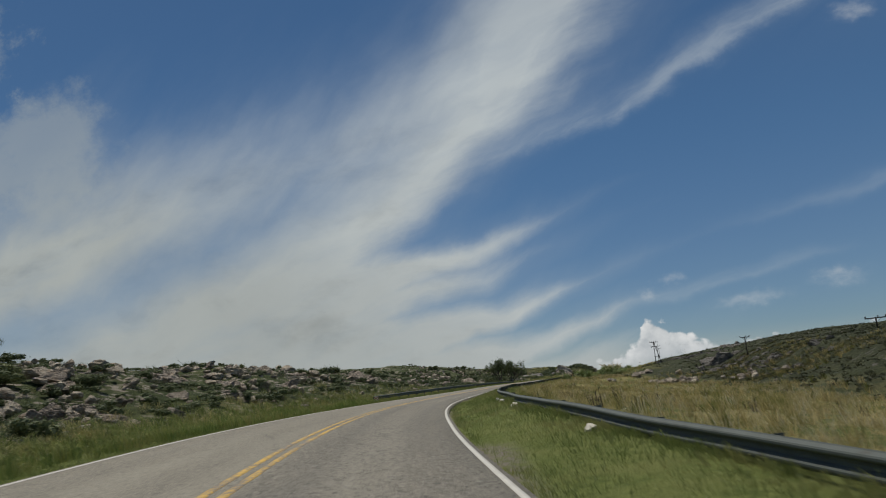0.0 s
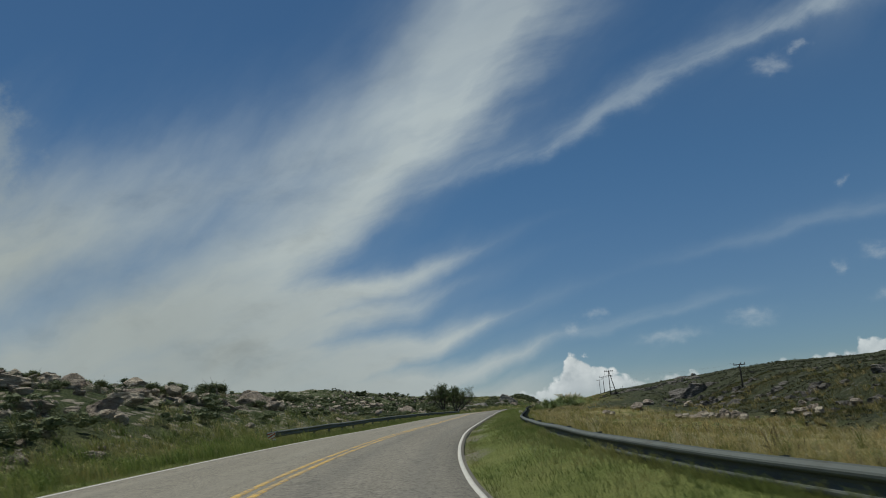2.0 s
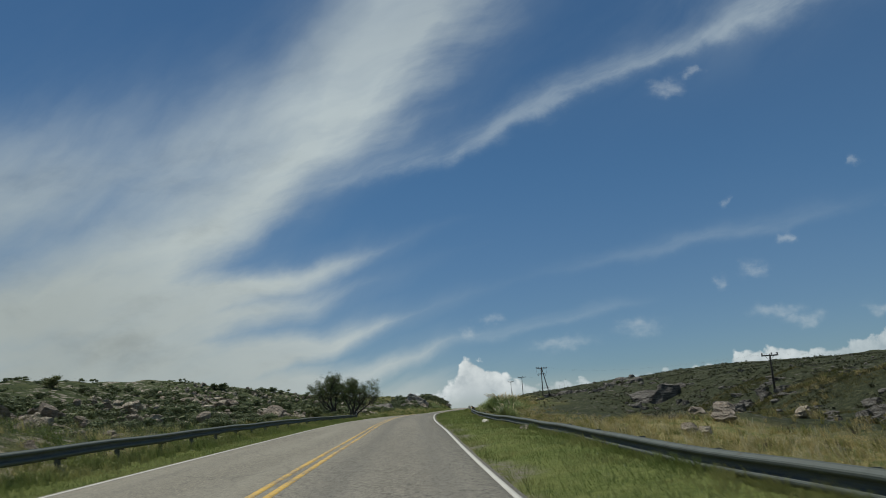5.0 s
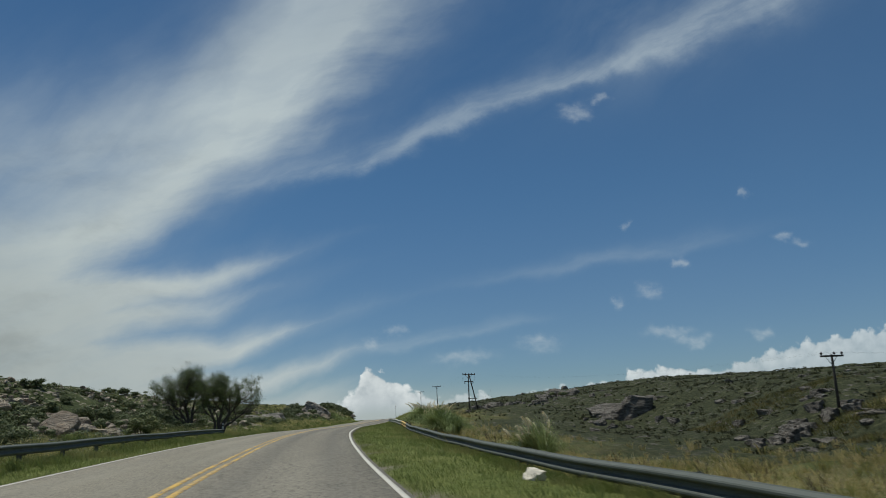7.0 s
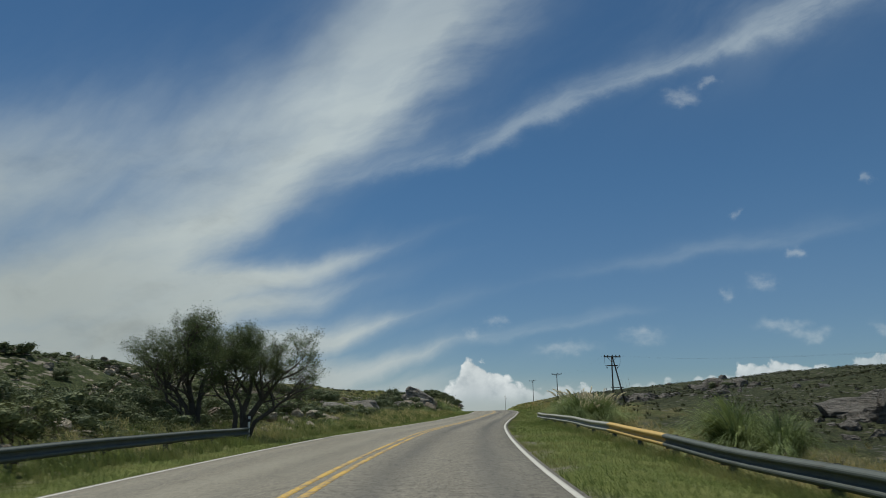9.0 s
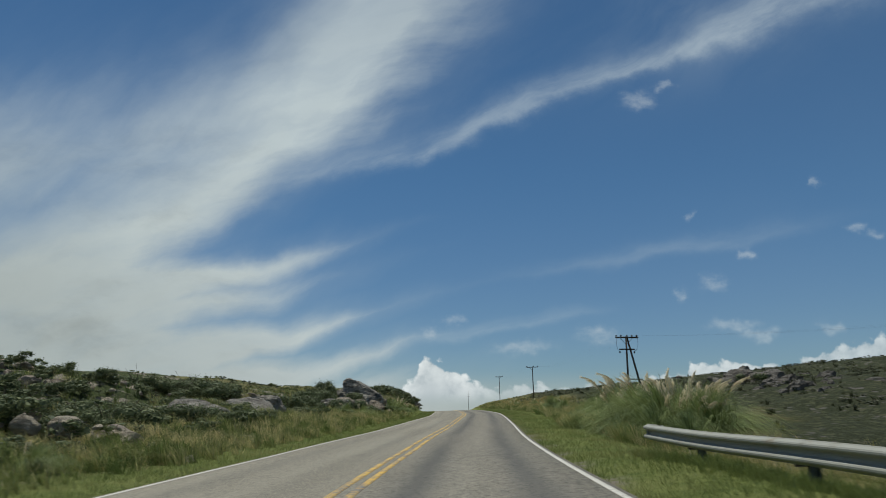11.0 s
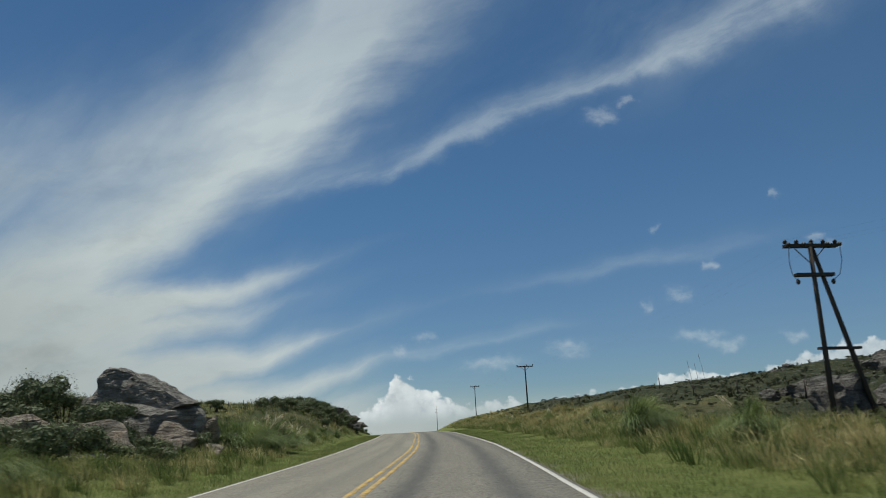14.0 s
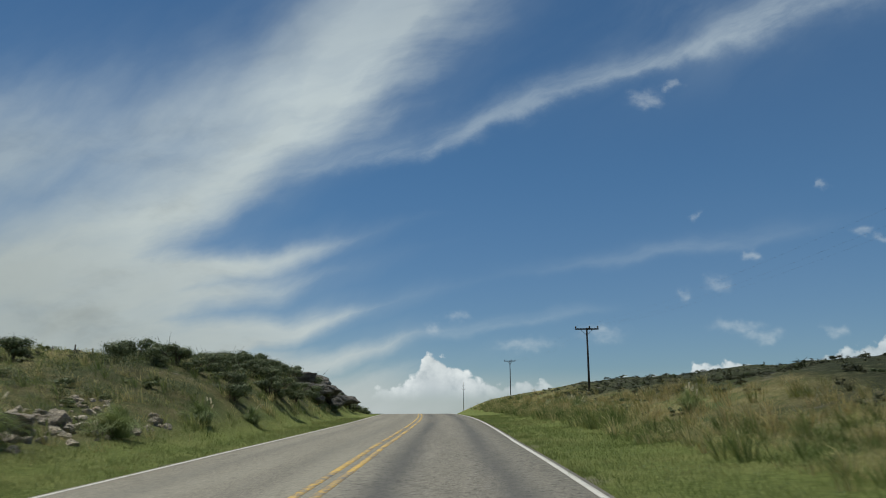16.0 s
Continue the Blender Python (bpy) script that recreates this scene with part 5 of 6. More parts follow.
# ---- shrubs
def leaf_cloud(r, count, size, radius, lumps, flat=0.75, cells=0):
    """Leaf quads over the shells of several lumps. Returns vertices and quads as arrays."""
    centres = [(r.normal(0, 0.45, 3) * [radius, radius, radius * flat * 0.5] + [0, 0, radius * flat * 0.75], radius * r.uniform(0.4, 0.62)) for _ in range(lumps)]
    verts = np.empty((count, 4, 3))
    pick = r.integers(0, lumps, count)
    for i in range(count):
        c, rad = centres[pick[i]]
        n = r.normal(0, 1, 3)
        n /= np.linalg.norm(n)
        p = c + n * rad * r.uniform(0.55, 1.08) * [1, 1, flat]
        p[2] = abs(p[2])
        a = np.cross(n + r.normal(0, 0.7, 3), [0.3, 0.2, 1])
        a /= np.linalg.norm(a) + 1e-9
        b = np.cross(n + r.normal(0, 0.5, 3), a)
        b /= np.linalg.norm(b) + 1e-9
        k = size * r.uniform(0.6, 1.4)
        verts[i] = p - a * k * 0.35, p - b * k + a * 0.0, p + a * k * 0.35, p + b * k
    hearts = [heart(r, c, rad * 0.55, flat, cells) for c, rad in centres] if cells else []
    verts = np.concatenate([verts] + hearts)
    return verts.reshape(-1, 3), np.arange(len(verts) * 4).reshape(-1, 4), centres


def heart(r, c, rad, flat, n):
    """Leafy plates round the middle of a lump: n by n on each side of a cube, each one turned a little."""
    out = []
    for axis in range(3):
        for sign in (-1, 1):
            for i in range(n):
                for k in range(n):
                    q = []
                    for a, b in ((i, k), (i + 1, k), (i + 1, k + 1), (i, k + 1)):
                        p = np.insert(np.array([2 * a / n - 1, 2 * b / n - 1]), axis, sign)
                        q.append(p / np.linalg.norm(p))
                    q = np.array(q) * r.uniform(0.7, 1.25) + r.normal(0, 0.3 / n, (4, 3))
                    out.append(c + q * rad * [1, 1, flat])
    return np.array(out)


def shrub_parts(seed, mat, count=900, size=0.075, lumps=9, flat=0.75):
    r = np.random.default_rng(seed)
    v, f, centres = leaf_cloud(r, count, size, 1.0, lumps, flat, 5)
    leaves = fast_mesh("foliage", v, f, mat)
    twigs = []
    for c, rad in centres:
        end = c + [0, 0, rad * 0.5]
        mid = end * 0.5 + r.normal(0, 0.08, 3)
        twigs.append(tube([(0, 0, -0.6), tuple(mid), tuple(end)], [0.03, 0.02, 0.008], 5, False))
        for _ in range(2):
            e2 = c + r.normal(0, 0.6, 3) * rad
            twigs.append(tube([tuple(mid), tuple(e2)], [0.014, 0.004], 4, False))
    return leaves, to_mesh("woody_base", *join(twigs), M_TWIG)


SHRUBS = [shrub_parts(50 + k, M_SHRUB if k < 4 else M_OLIVE, 2600, 0.032, 8 + k % 3, 0.7) for k in range(6)]
SHRUB_LABEL = {0: "dense dark green shrub rooted among rocks", 1: "low olive green shrub on dry ground"}


def shrub(p, size, turn, k, tall=1.0, label=""):
    ob = tagged(empty("shrub", pose(p[0], p[1], p[2], 0, 0, turn) @ Matrix.Diagonal((size, size, size * tall, 1))), label or SHRUB_LABEL[int(k > 3)], "shrub", "shrubs along the road")
    part("foliage", SHRUBS[k][0], ob)
    part("woody_base", SHRUBS[k][1], ob, "thin brown branching wood")
    return ob


for k in range(120):
    s, d = rnd.uniform(5, 230), -rnd.uniform(9, 30)
    shrub(spot(s, d, -0.05), rnd.uniform(0.5, 1.25), rnd.uniform(0, 360), rnd.choice((0, 1, 2, 3, 0, 1, 4)), rnd.uniform(0.7, 1.1))
for k in range(26):
    s, d = rnd.uniform(150, 192), -rnd.uniform(10, 17)
    shrub(spot(s, d, -0.05), rnd.uniform(0.8, 1.5), rnd.uniform(0, 360), rnd.randrange(4), rnd.uniform(0.8, 1.15))
for k in range(26):
    s, d = 163.0 + rnd.gauss(0, 4.0), -11.8 - abs(rnd.gauss(0, 1.6))
    shrub(spot(s, d, -0.05), rnd.uniform(0.9, 1.5), rnd.uniform(0, 360), rnd.randrange(4), rnd.uniform(0.8, 1.0), "dark shady bush under the trees")
for k in range(56):
    s, d = rnd.uniform(274, 307), -rnd.uniform(7.6, 14.5)
    shrub(spot(s, d, -0.05), rnd.uniform(0.6, 1.3), rnd.uniform(0, 360), rnd.randrange(4), rnd.uniform(0.75, 1.1))
for k in range(22):
    s, d = rnd.uniform(300, 345), -rnd.uniform(6.6, 10)
    shrub(spot(s, d, -0.05), rnd.uniform(0.5, 1.0), rnd.uniform(0, 360), rnd.randrange(4), rnd.uniform(0.8, 1.2))
for s, d, size, tall in ((235.5, -13.6, 1.25, 1.25), (233.0, -14.0, 1.0, 1.2), (240.5, -9.0, 0.9, 1.0), (237.5, -9.2, 0.8, 1.0), (229.5, -13.4, 1.6, 1.25), (222.5, -12.2, 1.2, 1.1), (236.8, -10.6, 1.0, 1.35), (235.0, -9.9, 0.9, 1.2), (231.5, -9.9, 1.1, 1.2), (228.6, -10.2, 1.2, 1.2), (225.5, -10.6, 1.2, 1.1), (225.0, -13.0, 1.4, 1.1), (227.0, -11.6, 1.1, 1.1), (220.5, -13.6, 1.3, 1.0), (231.0, -11.4, 1.0, 1.2), (232.0, -12.4, 1.25, 1.3), (236.0, -8.9, 0.85, 1.0), (233.5, -8.8, 0.7, 1.0), (209.5, -10.2, 0.8, 0.9), (213, -10.8, 0.9, 0.9), (198.5, -9.6, 0.8, 0.9), (221, -11.5, 0.9, 1.0), (224.5, -12.5, 1.0, 1.0), (246, -10.5, 1.0, 0.9), (272, -16.5, 0.9, 0.9), (232.5, -9.6, 0.8, 1.0)):
    shrub(spot(s, d, 0.3 if d < -13.5 else -0.05), size, rnd.uniform(0, 360), rnd.randrange(4), tall, "dark bushy shrub growing between the outcrop rocks")
for s, d, lift, size, tall in ((235.0, -10.9, 0.8, 1.0, 1.15), (235.8, -10.7, 0.9, 0.9, 1.2), (236.4, -10.9, 1.0, 0.8, 1.2), (237.5, -14.2, 1.0, 1.35, 1.35), (238.6, -13.9, 0.9, 1.1, 1.3), (236.2, -14.8, 0.9, 1.2, 1.3), (229.5, -12.6, 0.3, 1.3, 1.1), (228.0, -13.0, 0.3, 1.4, 1.1), (231.2, -13.3, 0.3, 1.3, 1.2), (227.3, -13.7, 0.3, 1.3, 1.1), (228.6, -11.6, 0.0, 1.0, 1.0), (226.8, -12.0, 0.0, 1.1, 1.0), (241.5, -8.0, 0.3, 0.7, 1.0), (238.0, -8.2, 0.2, 0.7, 1.0)):
    shrub(spot(s, d, lift), size, rnd.uniform(0, 360), rnd.randrange(4), tall, "tall dark bush on the slope beside the outcrop")
for k in range(16):
    s, d = rnd.uniform(213, 229), -rnd.uniform(18.5, 25)
    shrub(spot(s, d, -0.05), rnd.uniform(1.3, 2.0), rnd.uniform(0, 360), rnd.randrange(4), rnd.uniform(0.8, 1.1), "tall dark bush on the upper slope")
for s, d, size in ((259, 38.5, 2.1), (250, 41, 1.0), (300, 30, 1.0), (203.5, 7.6, 0.9), (205.4, 7.8, 0.8)):
    shrub(spot(s, d, -0.1), size, 30, 1, 0.8, "round dark bush in the hillside grass")
shrub(spot(372, -6, -0.05), 1.0, 10, 2, 1.0, "dark bush beyond the crest of the road")


def scatter_scrub(name, places, sizes, mat, label, count, leaf_size, seed, cells=2):
    r = np.random.default_rng(seed)
    shapes = [leaf_cloud(r, count, leaf_size, 1.0, 4, 0.6, cells)[:2] for _ in range(6)]
    verts, faces, n = [], [], 0
    for q, size in zip(places, sizes):
        v, f = shapes[int(r.integers(6))]
        a = r.uniform(0, 6.28)
        m = np.array([[math.cos(a), math.sin(a), 0], [-math.sin(a), math.cos(a), 0], [0, 0, r.uniform(0.7, 1.1)]])
        verts.append(v @ m * size + q)
        faces.append(f + n)
        n += len(v)
    return tagged(new(name, fast_mesh(name, np.concatenate(verts), np.concatenate(faces), mat)), label, "scrub", kind="stuff")


p = field(1300, 0, 196, -42, -16, lambda s, d, n: n < 0.5)
scatter_scrub("scrub", p, rng.uniform(0.22, 0.65, len(p)), M_SHRUB, "dark thorny scrub covering the rocky slope", 80, 0.075, 71, 2)
p = field(1200, 0, 240, -16, -8.3, lambda s, d, n: n < 0.7)
scatter_scrub("scrub", p, rng.uniform(0.25, 0.65, len(p)), M_SHRUB, "dark thorny scrub among the lower rocks", 190, 0.052, 81, 0)
p = field(900, 0, 200, -30, -9.2, lambda s, d, n: n < 0.1)
scatter_scrub("scrub", p, rng.uniform(0.45, 1.05, len(p)), M_SHRUB, "dense dark green thickets between the crags", 260, 0.05, 85, 3)
p = field(800, 120, 215, -34, -9.8, lambda s, d, n: (n < 0.35) & ((d < -12.5) | (s > 150)))
scatter_scrub("scrub", p, rng.uniform(0.55, 1.15, len(p)), M_SHRUB, "dark shrubby thicket on the slope behind the trees", 240, 0.055, 86, 3)
p = field(850, 2, 118, -30, -7.8)
scatter_scrub("scrub", p, rng.uniform(0.25, 0.6, len(p)), M_SHRUB, "dark green scrub between the heaped rocks", 170, 0.055, 83, 0)
p = field(900, 0, 240, -42, -8.6)
scatter_scrub("scrub", p, rng.uniform(0.2, 0.5, len(p)), M_OLIVE, "low olive scrub between the rocks", 90, 0.065, 72, 0)
p = field(9000, 40, 330, 12, 72, lambda s, d, n: (n < 0.5) & ((d > 25) | (s > 215) & (d > 12 + 3 * n)))
scatter_scrub("scrub", p, rng.uniform(0.14, 0.42, len(p)), M_HEATH, "dark scrub dotting the grassy hill", 30, 0.14, 73, 1)
p = field(1000, 30, 340, 24, 72)
scatter_scrub("scrub", p, rng.uniform(0.15, 0.5, len(p)), M_HEATH, "low olive scrub on the grassy hill", 26, 0.13, 74, 1)
p = field(260, 246, 330, 9, 40, lambda s, d, n: n > -0.2)
scatter_scrub("scrub", p, rng.uniform(0.15, 0.5, len(p)), M_SHRUB, "low dark scrub on the roadside bank", 60, 0.07, 75)
p = field(170, 264, 300, -14.5, -8)
scatter_scrub("scrub", p, rng.uniform(0.35, 0.8, len(p)), M_SHRUB, "dark thicket on the side of the cutting", 220, 0.05, 77, 0)
p = field(60, 152, 166, -14, -7.6)
scatter_scrub("scrub", p, rng.uniform(0.4, 0.85, len(p)), M_OLIVE, "leafy thicket below the trees", 280, 0.045, 78, 0)
p = field(1300, 185, 300, -33, -15)
scatter_scrub("scrub", p, rng.uniform(0.16, 0.42, len(p)), M_HEATH, "low grey-green scrub along the ridge", 60, 0.085, 79, 1)
p = field(420, 190, 300, -36, -9)
scatter_scrub("scrub", p, rng.uniform(0.2, 0.55, len(p)), M_OLIVE, "low olive scrub on the roadside bank", 60, 0.07, 76)


# ---- trees
def tree(p, seed, stems, label, bare=0.0, size=1.0, sprays=120):
    """A many-stemmed tree; stems: where each one's crown lies, and how wide it is."""
    r = random.Random(seed)
    ob = tagged(empty("tree", Matrix.Translation(p) @ Matrix.Scale(size, 4)), label, "tree", "trees beside the road")
    limbs, ends = [], []

    def grow(a, way, length, rad, level, reach):
        pts, q, w = [a], a.copy(), way.copy()
        n = 4
        for i in range(n):
            w = (w + Vector((r.gauss(0, 0.16), r.gauss(0, 0.16), r.gauss(0.04, 0.10)))).normalized()
            q = q + w * length / n
            pts.append(q.copy())
        limbs.append(tube(pts, [rad * (1 - 0.13 * i) for i in range(n + 1)], 7 if level > 1 else (4 if level else 3), False))
        if level == 0 or length < 0.28:
            ends.append((q, w))
            return
        for i in range(3 if level > 2 else 4):
            base = pts[r.choice((2, 3, 4, 4))]
            side = Vector((r.gauss(0, 1), r.gauss(0, 1), r.gauss(0.25, 0.5))).normalized()
            grow(base, (w * 0.66 + side * 0.85).normalized(), length * r.uniform(0.58, 0.82), rad * 0.52, level - 1, reach)

    for (tx, ty, tz), wide, rad in stems:
        aim = Vector((tx, ty, tz))
        base = Vector((r.uniform(-0.25, 0.25), r.uniform(-0.25, 0.25), -0.3))
        bend = Vector((tx * 0.25, ty * 0.25, tz * 0.32))
        knee = base.lerp(aim, 0.5) + Vector((0, 0, 0.25))
        pts = [base, bend, knee]
        limbs.append(tube(pts, [rad, rad * 0.85, rad * 0.7], 9, False))
        for i in range(4):
            side = Vector((r.gauss(0, 1), r.gauss(0, 1), r.gauss(0.5, 0.5))).normalized()
            grow(knee if i else bend, ((aim - knee).normalized() + side * wide).normalized(), (aim - knee).length * r.uniform(0.65, 0.95), rad * 0.5, 3, wide)
    part("trunk", to_mesh("trunk", *join(limbs), M_BARK, True), ob, "dark twisted stems and limbs")
    rg = np.random.default_rng(seed)
    quads = []
    top = max(q.z for q, w in ends)
    for q, w in ends:
        if r.random() < max(bare, 0.9 - 2.6 * max(0.0, q.z / top - 0.36)):
            continue
        for _ in range(sprays):
            c = np.array(q) + rg.normal(0, 0.115, 3) - np.array(w) * rg.uniform(0, 0.25)
            a, b = rg.normal(0, 1, 3), rg.normal(0, 1, 3)
            a /= np.linalg.norm(a)
            b -= a * (a @ b)
            b /= np.linalg.norm(b)
            k = rg.uniform(0.016, 0.034)
            quads.append([c - a * k * 0.45, c - b * k, c + a * k * 0.45, c + b * k])
    v = np.array(quads).reshape(-1, 3)
    part("crown", fast_mesh("crown", v, np.arange(len(v)).reshape(-1, 4), M_TREE), ob, "crown of small dark green leaves")
    return ob


tree(on_ground(8.9, 160.5), 5, [((-0.8, 0.7, 3.3), 0.8, 0.14), ((-2.2, 0.3, 2.2), 0.8, 0.09), ((0.3, 0.8, 3.4), 0.7, 0.12), ((-1.6, 0.2, 2.9), 0.75, 0.10)], "gnarled small-leaved tree with several leaning stems", 0.12, 1.06)
tree(on_ground(10.75, 158.8), 9, [((1.7, -0.4, 2.8), 0.85, 0.15), ((0.5, 0.2, 3.2), 0.85, 0.14), ((2.4, -0.6, 2.1), 0.8, 0.10), ((-0.5, 0.3, 2.9), 0.75, 0.11)], "gnarled tree with a broad dark rounded crown", 0.0, 1.04)
tree(spot(18.5, -8.6), 31, [((0.4, 0.2, 1.7), 0.9, 0.05), ((-0.5, 0.1, 1.6), 0.9, 0.05), ((0.1, -0.5, 1.8), 0.9, 0.05)], "low bare brown thorn bush by the verge", 0.9)
for k in range(3):
    tree(spot(45.6 + 1.5 * k, -27.6 - 0.4 * k), 40 + k, [((0.6, 0.2, 2.6), 0.8, 0.13), ((-0.7, 0.3, 2.3), 0.8, 0.12)], "dark tree on the skyline of the hill", 0.0, 0.48, 40)


# ---- grasses
def blades_mesh(name, places, per, height, width, lean, spread_r, mat, seed, bend=True):
    """Tufts of bent blades, all in one mesh: two quads a blade, or one."""
    r = np.random.default_rng(seed)
    n = len(places) * per
    base = np.repeat(places, per, axis=0)
    a, rad = r.uniform(0, 6.283, n), np.abs(r.normal(0, spread_r, n))
    base = base + np.stack([np.cos(a) * rad, np.sin(a) * rad, np.full(n, -0.03)], 1)
    size = np.repeat(r.uniform(0.6, 1.25, len(places)), per)
    h = r.uniform(height[0], height[1], n) * size
    w = r.uniform(width[0], width[1], n)
    out = np.stack([np.cos(a), np.sin(a), 0 * a], 1) * (r.uniform(lean[0], lean[1], n) * h)[:, None]
    out = out + np.array([-0.14, 0.05, 0]) * h[:, None]
    face = r.uniform(0, 6.283, n)
    side = np.stack([np.cos(face), np.sin(face), 0 * face], 1) * w[:, None]
    up = np.array([0, 0, 1.0])
    if bend:
        mid = base + out * 0.35 + up * (h * 0.62)[:, None]
        tip = base + out + up * (h * r.uniform(0.8, 1.0, n))[:, None]
        v = np.stack([base - side, base + side, mid - side * 0.75, mid + side * 0.75, tip - side * 0.12, tip + side * 0.12], 1).reshape(-1, 3)
        i = np.arange(n)[:, None] * 6
        f = np.concatenate([i + [0, 1, 3, 2], i + [2, 3, 5, 4]])
    else:
        tip = base + out + up * h[:, None]
        v = np.stack([base - side, base + side, tip], 1).reshape(-1, 3)
        f = np.arange(n)[:, None] * 3 + [0, 1, 2]
    return fast_mesh(name, v, f, mat)


def grass(name, label, places, per, height, width, lean, spread_r, mat, seed, bend=True):
    return tagged(new(name, blades_mesh(name, places, per, height, width, lean, spread_r, mat, seed, bend)), label, "grass", kind="stuff")


def tussock_shapes(seed, count, blades, reach, width):
    """Clumps of thin blades that rise from one root and bend outwards; height 1."""
    r = np.random.default_rng(seed)
    out = []
    for _ in range(count):
        a = r.uniform(0, 6.283, blades)
        way = np.stack([np.cos(a), np.sin(a), 0 * a], 1)
        root = way * np.abs(r.normal(0, 0.16, blades))[:, None]
        high = r.uniform(0.45, 1.0, blades)
        far = (r.uniform(0.1, 1.0, blades) * reach)[:, None] * way
        turn = r.uniform(0, 6.283, blades)
        side = np.stack([np.cos(turn), np.sin(turn), 0 * a], 1) * (r.uniform(0.6, 1.3, blades) * width)[:, None]
        up = np.array([0, 0, 1.0])
        mid = root + far * 0.35 + up * (high * 0.68)[:, None]
        tip = root + far + up * (high * r.uniform(0.7, 1.0, blades))[:, None]
        v = np.stack([root - side - up * 0.05, root + side - up * 0.05, mid - side * 0.8, mid + side * 0.8, tip], 1).reshape(-1, 3)
        i = np.arange(blades)[:, None] * 5
        out.append((v, np.concatenate([i + [0, 1, 3], i + [0, 3, 2], i + [2, 3, 4]])))
    return out


def tussocks(name, label, places, sizes, mat, seed, blades=34, reach=0.7, width=0.012):
    """Wind-swept tussocks over a stretch of ground, in one mesh."""
    r = np.random.default_rng(seed)
    shapes = tussock_shapes(seed, 7, blades, reach, width)
    verts, faces, n = [], [], 0
    for q, size in zip(places, sizes):
        v, f = shapes[int(r.integers(7))]
        a = r.uniform(0, 6.28)
        m = np.array([[math.cos(a), math.sin(a), 0], [-math.sin(a), math.cos(a), 0], [0, 0, r.uniform(0.75, 1.15)]])
        w = v @ m
        w[:, :2] += np.clip(w[:, 2:], 0, 2) ** 1.6 * np.array([-0.38, 0.02])
        verts.append(w * size + q)
        faces.append(f + n)
        n += len(v)
    return tagged(new(name, fast_mesh(name, np.concatenate(verts), np.concatenate(faces), mat)), label, "grass", kind="stuff")


def edge_of_gold(s):
    return np.interp(s, [0, 85, 120, 190], [26, 26, 16, 13])


grass("verge_grass", "short green grass of the road verge", field(60000, -2, 300, 3.62, 7.3), 4, (0.05, 0.15), (0.004, 0.009), (0.1, 0.8), 0.07, M_VERGE, 1, False)
grass("verge_grass", "short green grass of the road verge", field(20000, 160, 330, 6.8, 9.5), 4, (0.08, 0.28), (0.005, 0.010), (0.1, 0.7), 0.09, M_TUSSOCK, 2, False)
grass("verge_grass", "rank green grass of the road verge", field(42000, 0, 300, -7.2, -3.76), 4, (0.06, 0.20), (0.004, 0.009), (0.1, 0.7), 0.08, M_VERGE, 3, False)
def beside_rail(n, s0, s1, lo, hi):
    s = rng.uniform(s0, s1, n)
    x, y = at(s, rail_right(s)[0] + rng.uniform(lo, hi, n))
    return np.stack([x, y, ground_z(x, y)[0]], 1)


p = beside_rail(2400, -2, 176, -0.7, 0.8)
tussocks("verge_grass", "tall green grass under the guard rail", p, rng.uniform(0.12, 0.26, len(p)), M_VERGE, 21, 20, 0.6, 0.012)
p = beside_rail(4200, -2, 176, -0.25, 0.3)
tussocks("verge_grass", "tall green grass at the foot of the guard rail", p, rng.uniform(0.16, 0.30, len(p)), M_VERGE, 25, 20, 0.6, 0.012)
p = field(2600, 5, 175, -8.0, -5.6)
tussocks("verge_grass", "tall green grass under the guard rail", p, rng.uniform(0.22, 0.5, len(p)), M_VERGE, 22, 14, 0.6, 0.022)
p = field(1300, 62, 160, -6.8, -6.2)
tussocks("verge_grass", "tall green grass at the foot of the guard rail", p, rng.uniform(0.3, 0.48, len(p)), M_VERGE, 26, 11, 0.6, 0.018)
p = field(3600, -2, 200, 6.9, 26, lambda s, d, n: rng.uniform(0, 1, len(s)) < 1.5 - d / edge_of_gold(s))
tussocks("dry_grass", "tall golden dry grass swaying behind the guard rail", p, rng.uniform(0.28, 0.6, len(p)), M_OCHRE, 4, 30, 0.75, 0.013)
grass("dry_grass", "short golden grass behind the guard rail", field(17000, -2, 200, 6.7, 26, lambda s, d, n: d < edge_of_gold(s)), 5, (0.15, 0.45), (0.006, 0.013), (0.2, 0.9), 0.15, M_OCHRE, 38, False)
p = field(2600, -2, 200, 7.0, 26, lambda s, d, n: (n > -0.2) & (d < edge_of_gold(s)))
tussocks("dry_grass", "pale seed heads over the golden grass", p, rng.uniform(0.4, 0.68, len(p)), M_SEED, 14, 9, 0.5, 0.009)
p = field(900, -2, 200, 7.4, 24, lambda s, d, n: (n < 0.1) & (d < edge_of_gold(s)))
tussocks("weeds", "dark dry weed stalks among the grass", p, rng.uniform(0.45, 0.8, len(p)), M_TWIG, 24, 12, 0.6, 0.012)
p = field(1300, 20, 150, 22, 44, lambda s, d, n: n > -0.1)
tussocks("dry_grass", "golden dry grass on the valley slope", p, rng.uniform(0.4, 0.8, len(p)), M_OCHRE, 5, 24, 0.7, 0.02)
p = field(2500, 184, 335, 6.5, 17, lambda s, d, n: d + 4 * n < np.interp(s, [184, 205, 235, 262], [17, 15, 14, 11]))
tussocks("meadow_grass", "mixed green and straw tussocks on the bank", p, rng.uniform(0.35, 0.8, len(p)), M_TUSSOCK, 6, 21, 0.8, 0.016)
